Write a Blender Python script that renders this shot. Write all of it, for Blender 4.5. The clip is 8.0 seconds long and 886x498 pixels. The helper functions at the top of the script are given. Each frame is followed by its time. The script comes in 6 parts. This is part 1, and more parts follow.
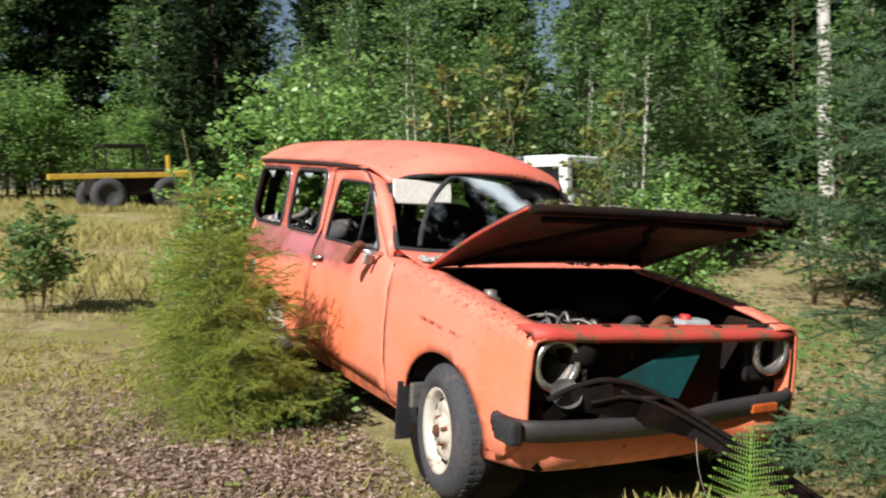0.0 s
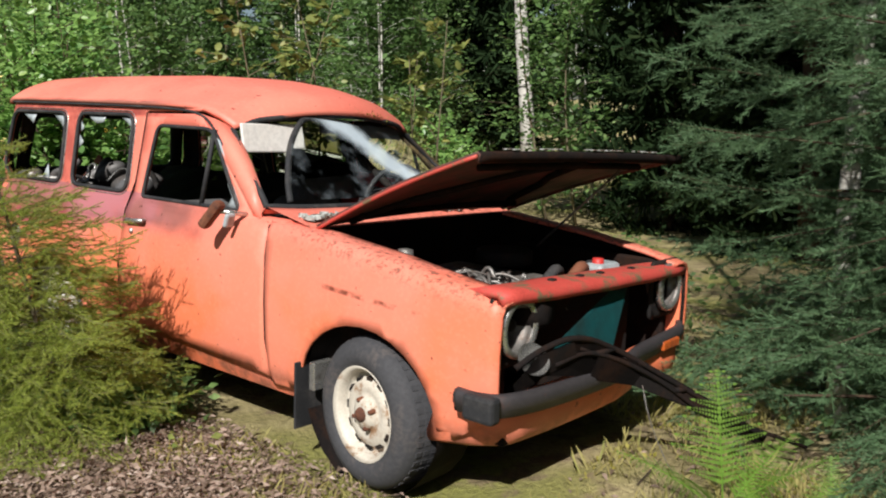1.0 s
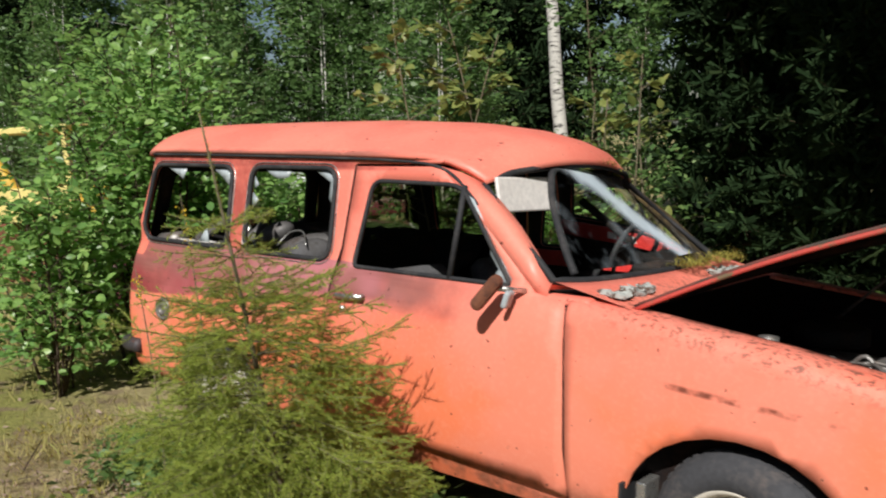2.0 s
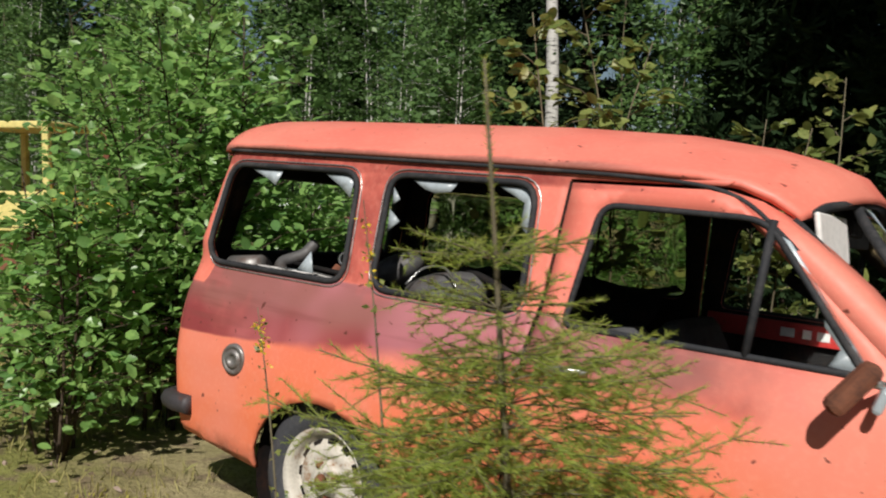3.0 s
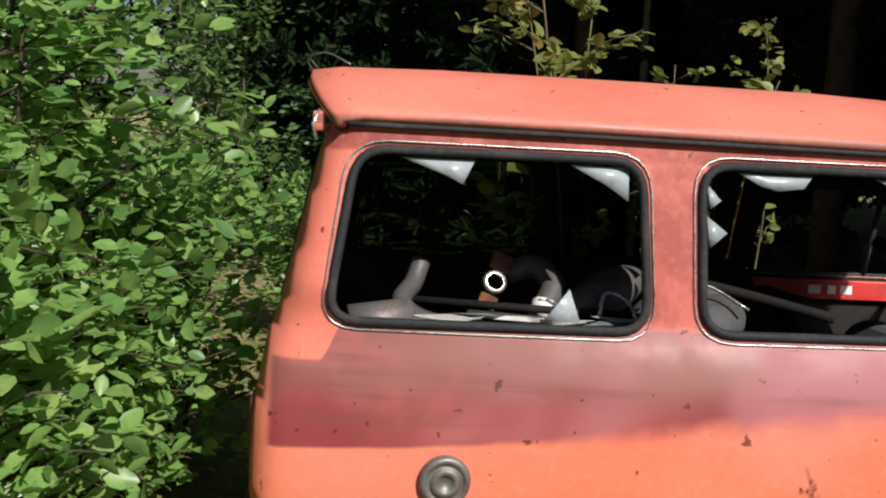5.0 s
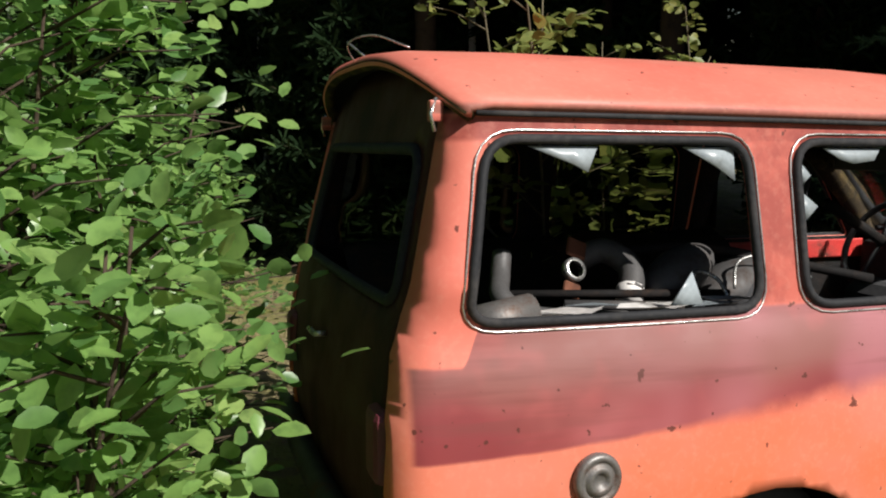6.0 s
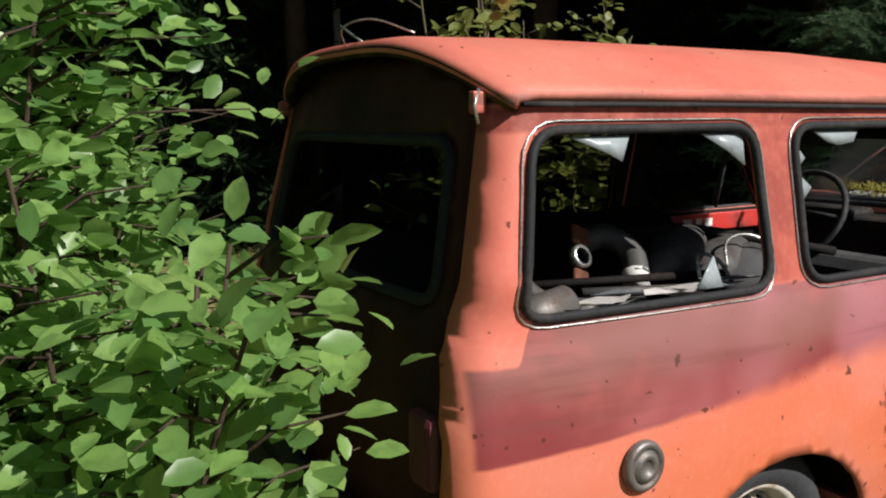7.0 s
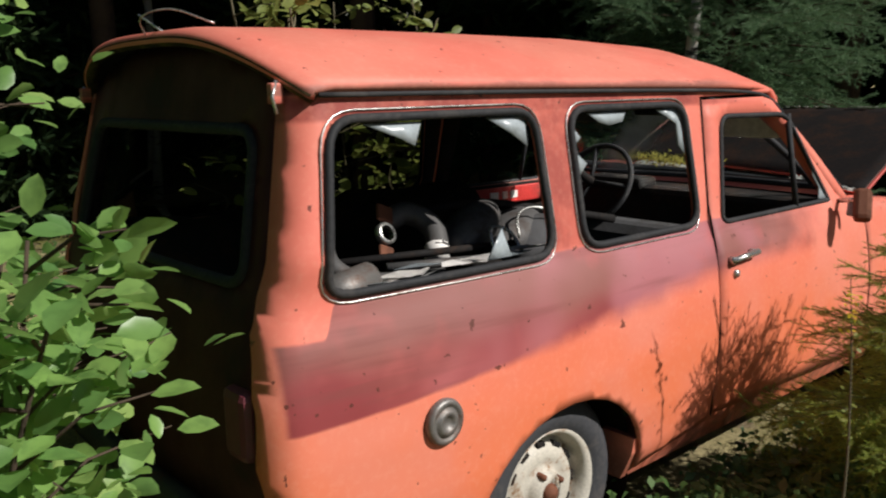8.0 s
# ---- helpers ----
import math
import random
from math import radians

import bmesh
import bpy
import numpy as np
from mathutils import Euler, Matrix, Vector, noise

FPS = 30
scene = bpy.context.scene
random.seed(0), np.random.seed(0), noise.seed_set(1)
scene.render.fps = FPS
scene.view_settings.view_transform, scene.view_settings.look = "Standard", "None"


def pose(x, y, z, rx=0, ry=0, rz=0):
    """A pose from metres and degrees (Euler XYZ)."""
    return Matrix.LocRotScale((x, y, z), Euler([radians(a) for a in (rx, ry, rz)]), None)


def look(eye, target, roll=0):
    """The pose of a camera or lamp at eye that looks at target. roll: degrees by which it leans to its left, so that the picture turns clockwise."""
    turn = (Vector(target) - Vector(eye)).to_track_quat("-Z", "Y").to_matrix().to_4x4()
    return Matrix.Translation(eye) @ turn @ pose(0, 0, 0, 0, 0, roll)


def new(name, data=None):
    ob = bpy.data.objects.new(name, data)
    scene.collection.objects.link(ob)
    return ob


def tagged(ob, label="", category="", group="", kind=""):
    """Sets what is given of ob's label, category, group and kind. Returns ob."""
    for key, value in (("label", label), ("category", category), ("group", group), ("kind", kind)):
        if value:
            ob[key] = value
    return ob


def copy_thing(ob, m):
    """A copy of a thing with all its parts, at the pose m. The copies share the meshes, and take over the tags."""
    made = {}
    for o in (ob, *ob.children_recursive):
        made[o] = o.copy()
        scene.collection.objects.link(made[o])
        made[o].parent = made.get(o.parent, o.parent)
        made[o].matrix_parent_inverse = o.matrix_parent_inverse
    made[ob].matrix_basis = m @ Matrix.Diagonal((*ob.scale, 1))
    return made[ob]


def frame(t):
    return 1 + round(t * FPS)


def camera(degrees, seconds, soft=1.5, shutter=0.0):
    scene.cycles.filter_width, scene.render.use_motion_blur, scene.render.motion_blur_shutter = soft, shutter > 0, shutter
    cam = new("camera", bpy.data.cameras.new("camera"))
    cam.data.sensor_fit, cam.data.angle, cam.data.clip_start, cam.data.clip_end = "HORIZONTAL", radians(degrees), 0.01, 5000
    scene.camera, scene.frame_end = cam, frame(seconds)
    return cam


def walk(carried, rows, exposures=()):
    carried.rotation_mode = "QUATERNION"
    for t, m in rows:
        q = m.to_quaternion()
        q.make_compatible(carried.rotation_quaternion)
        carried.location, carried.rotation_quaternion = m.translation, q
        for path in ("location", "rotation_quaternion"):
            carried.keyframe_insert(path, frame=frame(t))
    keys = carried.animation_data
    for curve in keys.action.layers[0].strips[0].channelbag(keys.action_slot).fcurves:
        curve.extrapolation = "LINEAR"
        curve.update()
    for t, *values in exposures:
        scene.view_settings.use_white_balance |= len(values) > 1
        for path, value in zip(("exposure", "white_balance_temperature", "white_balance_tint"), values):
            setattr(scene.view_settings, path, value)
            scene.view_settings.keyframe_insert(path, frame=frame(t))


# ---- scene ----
cam = camera(55.3, 8.0, soft=2.0, shutter=0.15)
PATH = [
    (0, (3.044, -2.283, 1.358), (1.292, -1.333, 1.195), -1.6),
    (0.5, (2.629, -2.527, 1.41), (1.167, -1.187, 1.151), -3.2),
    (1, (2.149, -2.686, 1.437), (0.869, -1.19, 1.085), -2.8),
    (1.5, (1.542, -2.808, 1.472), (0.283, -1.288, 1.144), -2.6),
    (2, (0.853, -2.857, 1.522), (-0.415, -1.332, 1.261), -3.8),
    (2.2, (0.683, -2.757, 1.511), (-0.643, -1.277, 1.289), -4.5),
    (3.3, (-0.882, -2.591, 1.42), (-1.936, -0.895, 1.315), 2.7),
    (3.5, (-1.125, -2.597, 1.418), (-2.05, -0.825, 1.365), 1.5),
    (4, (-1.744, -2.568, 1.475), (-2.331, -0.66, 1.358), 0.3),
    (4.2, (-1.945, -2.564, 1.485), (-2.411, -0.625, 1.338), -0.0),
    (5.3, (-3.152, -2.238, 1.623), (-2.837, -0.304, 1.224), 0.2),
    (5.5, (-3.266, -2.231, 1.607), (-2.882, -0.307, 1.222), -0.8),
    (6, (-3.564, -2.053, 1.618), (-2.928, -0.203, 1.203), -0.5),
    (6.5, (-3.752, -1.897, 1.665), (-2.942, -0.126, 1.209), 0.1),
    (7, (-3.899, -1.821, 1.657), (-2.933, -0.138, 1.174), -0.4),
    (7.5, (-3.938, -1.846, 1.725), (-2.839, -0.281, 1.139), 0.3),
    (8, (-3.916, -1.958, 1.704), (-2.642, -0.516, 1.158), 0.2),
]
# the wreck stands on a slope: nose down, leaning away from the path
UP = Vector((-0.0437, -0.0787, 1)).normalized()
K = UP.rotation_difference(Vector((0, 0, 1))).to_matrix().to_4x4()
walk(cam, [(t, look(e, g, r)) for t, e, g, r in PATH], [(0.0, 0.66), (1.0, 0.42), (2.0, 0.22), (3.5, 0.0), (4.2, 0.02), (5.5, 0.20), (6.5, 0.12), (8.0, 0.02)])

# ---- light ----
SUN = Vector((0.42, -0.75, 0.80)).normalized()
world = bpy.data.worlds.new("world")
scene.world = world
world.use_nodes = True
sky = world.node_tree.nodes.new("ShaderNodeTexSky")
sky.sky_type, sky.sun_disc = "NISHITA", False
sky.sun_elevation = math.asin(SUN.z)
sky.sun_rotation = math.atan2(SUN.x, SUN.y)
world.node_tree.nodes["Background"].inputs[1].default_value = 0.042
world.node_tree.links.new(sky.outputs[0], world.node_tree.nodes["Background"].inputs[0])
sun = new("sun", bpy.data.lights.new("sun", "SUN"))
sun.data.energy, sun.data.angle, sun.data.color = 4.8, radians(0.5), (1, 0.96, 0.90)
sun.matrix_world = look(SUN * 30, (0, 0, 0))


# ---- materials ----
class Nodes:
    """A material's node tree with short calls."""

    def __init__(self, name):
        self.mat = bpy.data.materials.new(name)
        self.mat.use_nodes = True
        self.t = self.mat.node_tree
        self.bsdf = self.t.nodes["Principled BSDF"]
        self.out = self.t.nodes["Material Output"]

    def node(self, kind, **ins):
        n = self.t.nodes.new(kind)
        for k, v in ins.items():
            self.put(n.inputs[k.replace("_", " ")], v)
        return n

    def put(self, sock, v):
        if isinstance(v, bpy.types.NodeSocket):
            self.t.links.new(v, sock)
        elif isinstance(v, tuple) and len(v) == 3 and sock.type == "RGBA":
            sock.default_value = (*v, 1)
        else:
            sock.default_value = v

    def coords(self):
        return self.t.nodes.new("ShaderNodeTexCoord").outputs["Object"]

    def noise(self, scale, detail=4, vec=None, rough=0.55):
        n = self.node("ShaderNodeTexNoise", Scale=scale, Detail=detail, Roughness=rough)
        self.put(n.inputs["Vector"], vec or self.coords())
        return n.outputs["Fac"]

    def ramp(self, fac, lo, hi, a=0.0, b=1.0):
        n = self.t.nodes.new("ShaderNodeMapRange")
        n.interpolation_type = "SMOOTHSTEP"
        for k, v in (("Value", fac), ("From Min", lo), ("From Max", hi), ("To Min", a), ("To Max", b)):
            self.put(n.inputs[k], v)
        return n.outputs[0]

    def math(self, op, a, b=0.0, clamp=False):
        n = self.t.nodes.new("ShaderNodeMath")
        n.operation, n.use_clamp = op, clamp
        self.put(n.inputs[0], a)
        self.put(n.inputs[1], b)
        return n.outputs[0]

    def mix(self, fac, a, b):
        n = self.t.nodes.new("ShaderNodeMix")
        n.data_type = "RGBA"
        self.put(n.inputs[0], fac)
        self.put(n.inputs[6], a)
        self.put(n.inputs[7], b)
        return n.outputs[2]

    def bump(self, height, strength=0.3, distance=0.01):
        n = self.node("ShaderNodeBump", Strength=strength, Distance=distance, Height=height)
        self.put(self.bsdf.inputs["Normal"], n.outputs[0])

    def done(self, color, rough=0.6, metal=0.0, spec=0.5):
        self.put(self.bsdf.inputs["Base Color"], color)
        self.put(self.bsdf.inputs["Roughness"], rough)
        self.put(self.bsdf.inputs["Metallic"], metal)
        self.put(self.bsdf.inputs["Specular IOR Level"], spec)
        return self.mat


def worn(name, base, dirt, scale=6.0, rough=0.6, metal=0.0, lo=0.45, hi=0.7, bump=0.2, spec=0.5):
    """A surface of one colour with stains at two scales."""
    n = Nodes(name)
    big, fine = n.noise(scale), n.noise(scale * 9, 5)
    f = n.ramp(n.math("ADD", n.math("MULTIPLY", big, 0.7), n.math("MULTIPLY", fine, 0.3)), lo, hi)
    shade = n.mix(n.ramp(fine, 0.3, 0.7), tuple(c * 0.88 for c in base), tuple(min(1, c * 1.08) for c in base))
    n.bump(fine, bump, 0.004)
    return n.done(n.mix(f, shade, dirt), n.ramp(big, 0.3, 0.7, rough - 0.1, min(1, rough + 0.12)), metal, spec)


def paint_body():
    """Sun-bleached red-orange car paint: dull primer patch along the waist, grime along the top edges, chips."""
    n = Nodes("faded_red_paint")
    co = n.coords()
    sep = n.t.nodes.new("ShaderNodeSeparateXYZ")
    n.put(sep.inputs[0], co)
    x, z = sep.outputs[0], sep.outputs[2]
    big, mid, fine = n.noise(2.2, 3, co), n.noise(9, 5, co), n.noise(60, 4, co)
    wob = n.math("MULTIPLY", n.math("SUBTRACT", mid, 0.5), 0.10)
    zz = n.math("ADD", z, wob)
    base = n.mix(n.ramp(zz, 0.45, 1.0), (0.80, 0.200, 0.092), (0.77, 0.198, 0.145))
    base = n.mix(n.math("MULTIPLY", n.ramp(big, 0.4, 0.65), 0.6), base, (0.76, 0.255, 0.185))
    # primer patch on the rear quarter, running out along the door
    low = n.ramp(x, -3.30, -1.35, 0.672, 0.800)
    up = n.math("ADD", n.ramp(x, -3.06, -3.00, 0.865, 0.955), n.math("MULTIPLY", wob, 0.1))
    foot = n.math("SUBTRACT", z, n.math("ADD", low, n.math("MULTIPLY", wob, n.ramp(x, -2.9, -2.2, 0.08, 0.5))))
    inside = n.math("MULTIPLY", n.ramp(foot, n.ramp(x, -2.9, -1.9, -0.004, -0.035), n.ramp(x, -2.9, -1.9, 0.006, 0.045)), n.ramp(n.math("SUBTRACT", up, z), 0.0, 0.01))
    inside = n.math("MULTIPLY", inside, n.ramp(n.math("ADD", x, n.math("MULTIPLY", wob, 4.0)), -0.78, -1.30, 0.0, 1.0))
    inside = n.math("MULTIPLY", inside, n.ramp(x, -3.17, -3.15))
    soft = n.noise(3.2, 2, co)
    primer = n.mix(n.ramp(soft, 0.35, 0.68), (0.235, 0.036, 0.046), (0.36, 0.085, 0.088))
    primer = n.mix(n.math("MULTIPLY", n.ramp(n.math("ADD", z, n.math("MULTIPLY", n.math("SUBTRACT", soft, 0.5), 0.16)), 0.74, 0.86), 0.85), primer, (0.235, 0.105, 0.094))
    lilac = n.math("MULTIPLY", n.ramp(n.math("ADD", x, n.math("MULTIPLY", n.math("SUBTRACT", soft, 0.5), 0.9)), -2.85, -2.2), n.ramp(n.noise(2.4, 2, co), 0.38, 0.6))
    primer = n.mix(n.math("MULTIPLY", lilac, 0.75), primer, (0.44, 0.165, 0.20))
    primer = n.mix(n.math("MULTIPLY", n.ramp(n.noise(5.0, 3, co), 0.55, 0.72), 0.45), primer, (0.46, 0.115, 0.115))
    streak = n.noise(1.0, 4, n.node("ShaderNodeMapping", Vector=co, Scale=(2.0, 1.0, 26.0)).outputs[0])
    primer = n.mix(n.math("MULTIPLY", n.ramp(streak, 0.48, 0.7), 0.4), primer, (0.15, 0.05, 0.046))
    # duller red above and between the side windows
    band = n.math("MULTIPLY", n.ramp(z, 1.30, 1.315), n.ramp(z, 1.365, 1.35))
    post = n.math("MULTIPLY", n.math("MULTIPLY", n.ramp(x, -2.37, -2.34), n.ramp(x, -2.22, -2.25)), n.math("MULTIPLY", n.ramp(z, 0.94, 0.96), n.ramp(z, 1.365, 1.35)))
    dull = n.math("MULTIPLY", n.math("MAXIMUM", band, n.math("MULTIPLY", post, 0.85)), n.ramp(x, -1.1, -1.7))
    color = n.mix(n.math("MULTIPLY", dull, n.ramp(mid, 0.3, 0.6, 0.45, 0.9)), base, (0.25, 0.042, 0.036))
    color = n.mix(n.math("MULTIPLY", inside, 0.93), color, primer)
    # grime and lichen along the wing tops, chips, sill rust
    top = n.math("MULTIPLY", n.ramp(x, -0.6, -0.35), n.ramp(n.math("ADD", z, n.math("MULTIPLY", x, 0.14)), 0.775, 0.85))
    spot = n.math("MULTIPLY", n.math("MULTIPLY", top, n.ramp(n.noise(48, 6, co, 0.7), 0.50, 0.62)), 0.8)
    color = n.mix(spot, color, (0.085, 0.045, 0.032))
    strip = n.math("MULTIPLY", n.math("MULTIPLY", n.ramp(x, -0.28, -0.15), n.ramp(x, 0.34, 0.2)), n.ramp(n.math("ABSOLUTE", n.math("ADD", z, n.math("ADD", -0.70, n.math("MULTIPLY", x, 0.06)))), 0.014, 0.003))
    color = n.mix(n.math("MULTIPLY", strip, n.ramp(n.noise(14, 3, co), 0.42, 0.6)), color, (0.19, 0.05, 0.03))
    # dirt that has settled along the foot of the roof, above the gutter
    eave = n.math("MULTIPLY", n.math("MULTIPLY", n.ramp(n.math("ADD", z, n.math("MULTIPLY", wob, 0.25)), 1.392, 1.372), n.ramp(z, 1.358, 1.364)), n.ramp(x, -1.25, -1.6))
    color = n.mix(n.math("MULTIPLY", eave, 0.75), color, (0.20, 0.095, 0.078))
    chip = n.ramp(n.noise(33, 2, co), 0.70, 0.74)
    color = n.mix(n.math("MULTIPLY", chip, 0.85), color, (0.10, 0.03, 0.022))
    sill = n.math("MULTIPLY", n.ramp(zz, 0.38, 0.27), n.ramp(mid, 0.4, 0.62))
    color = n.mix(n.math("MULTIPLY", sill, 0.8), color, (0.22, 0.085, 0.05))
    color = n.mix(n.math("MULTIPLY", n.math("MULTIPLY", n.ramp(fine, 0.45, 0.75), 0.12), n.math("SUBTRACT", 1.0, inside)), color, (0.9, 0.45, 0.33))
    n.bump(n.math("ADD", n.math("MULTIPLY", fine, 0.3), mid), 0.05, 0.01)
    return n.done(color, n.ramp(mid, 0.3, 0.7, 0.42, 0.6), 0.0, 0.35)


def leafy(name, a, b, c, through_light=0.35, rough=0.45, spec=0.4):
    """Leaf colours that vary from leaf to leaf, letting some light through."""
    n = Nodes(name)
    geo = n.t.nodes.new("ShaderNodeNewGeometry").outputs["Random Per Island"]
    obj = n.t.nodes.new("ShaderNodeObjectInfo").outputs["Random"]
    f = n.math("ADD", n.math("MULTIPLY", geo, 0.8), n.math("MULTIPLY", obj, 0.2))
    color = n.mix(n.ramp(f, 0.0, 0.55), a, b)
    color = n.mix(n.ramp(f, 0.75, 1.0), color, c)
    color = n.mix(n.math("MULTIPLY", n.ramp(n.noise(34, 4), 0.42, 0.72), 0.5), color, tuple(v * 0.6 for v in a))
    n.done(color, rough, 0.0, spec)
    tr = n.node("ShaderNodeBsdfTranslucent")
    n.put(tr.inputs[0], n.mix(0.5, color, tuple(min(1, v * 1.8) for v in b)))
    mx = n.t.nodes.new("ShaderNodeMixShader")
    mx.inputs[0].default_value = through_light
    n.t.links.new(n.bsdf.outputs[0], mx.inputs[1])
    n.t.links.new(tr.outputs[0], mx.inputs[2])
    n.t.links.new(mx.outputs[0], n.out.inputs[0])
    return n.mat


def glass(name, milk=0.0, tint=(0.86, 0.95, 0.93)):
    n = Nodes(name)
    n.put(n.bsdf.inputs["Transmission Weight"], 1.0)
    n.put(n.bsdf.inputs["IOR"], 1.1)
    n.done(tint, 0.03)
    if milk:
        sep = n.t.nodes.new("ShaderNodeSeparateXYZ")
        n.put(sep.inputs[0], n.coords())
        off = n.math("SUBTRACT", sep.outputs[1], n.math("ADD", n.math("MULTIPLY", n.math("SUBTRACT", 1.33, sep.outputs[2]), 1.35), -0.03))
        off = n.math("ABSOLUTE", n.math("ADD", off, n.math("MULTIPLY", n.math("SUBTRACT", n.noise(7, 4), 0.5), 0.18)))
        f = n.math("ADD", n.math("MULTIPLY", n.ramp(off, 0.15, 0.03), milk), n.math("MULTIPLY", n.ramp(n.noise(9, 5), 0.5, 0.75), 0.12), True)
        d = n.node("ShaderNodeBsdfPrincipled", Roughness=0.6)
        n.put(d.inputs["Base Color"], (0.62, 0.73, 0.82))
        mx = n.t.nodes.new("ShaderNodeMixShader")
        n.put(mx.inputs[0], f)
        n.t.links.new(n.bsdf.outputs[0], mx.inputs[1])
        n.t.links.new(d.outputs[0], mx.inputs[2])
        n.t.links.new(mx.outputs[0], n.out.inputs[0])
    return n.mat


def bark_birch():
    n = Nodes("birch_bark")
    co = n.coords()
    mp = n.node("ShaderNodeMapping", Scale=(3.0, 3.0, 14.0))
    n.put(mp.inputs[0], co)
    f = n.noise(1.2, 6, mp.outputs[0], 0.65)
    n.bump(f, 0.4, 0.02)
    return n.done(n.mix(n.ramp(f, 0.52, 0.64), n.mix(n.noise(4, 3, co), (0.62, 0.60, 0.55), (0.42, 0.41, 0.38)), (0.035, 0.03, 0.028)), 0.75)


def ground_mix():
    """Dry grass, moss, bare sandy earth and leaf litter."""
    n = Nodes("forest_ground")
    co = n.coords()
    big, mid, fine = n.noise(0.55, 4, co), n.noise(3.1, 5, co), n.noise(38, 6, co, 0.7)
    color = n.mix(n.ramp(mid, 0.35, 0.65), (0.34, 0.29, 0.14), (0.48, 0.40, 0.22))
    color = n.mix(n.ramp(big, 0.45, 0.6), color, (0.29, 0.29, 0.09))
    color = n.mix(n.math("MULTIPLY", n.ramp(n.noise(7, 4, co), 0.5, 0.62), 0.8), color, (0.26, 0.19, 0.13))
    color = n.mix(n.math("MULTIPLY", n.ramp(fine, 0.42, 0.72), 0.6), color, (0.10, 0.085, 0.045))
    color = n.mix(n.math("MULTIPLY", n.ramp(n.noise(90, 3, co), 0.6, 0.72), 0.5), color, (0.42, 0.36, 0.20))
    n.bump(n.math("ADD", fine, mid), 0.9, 0.03)
    return n.done(color, 0.95, 0.0, 0.1)


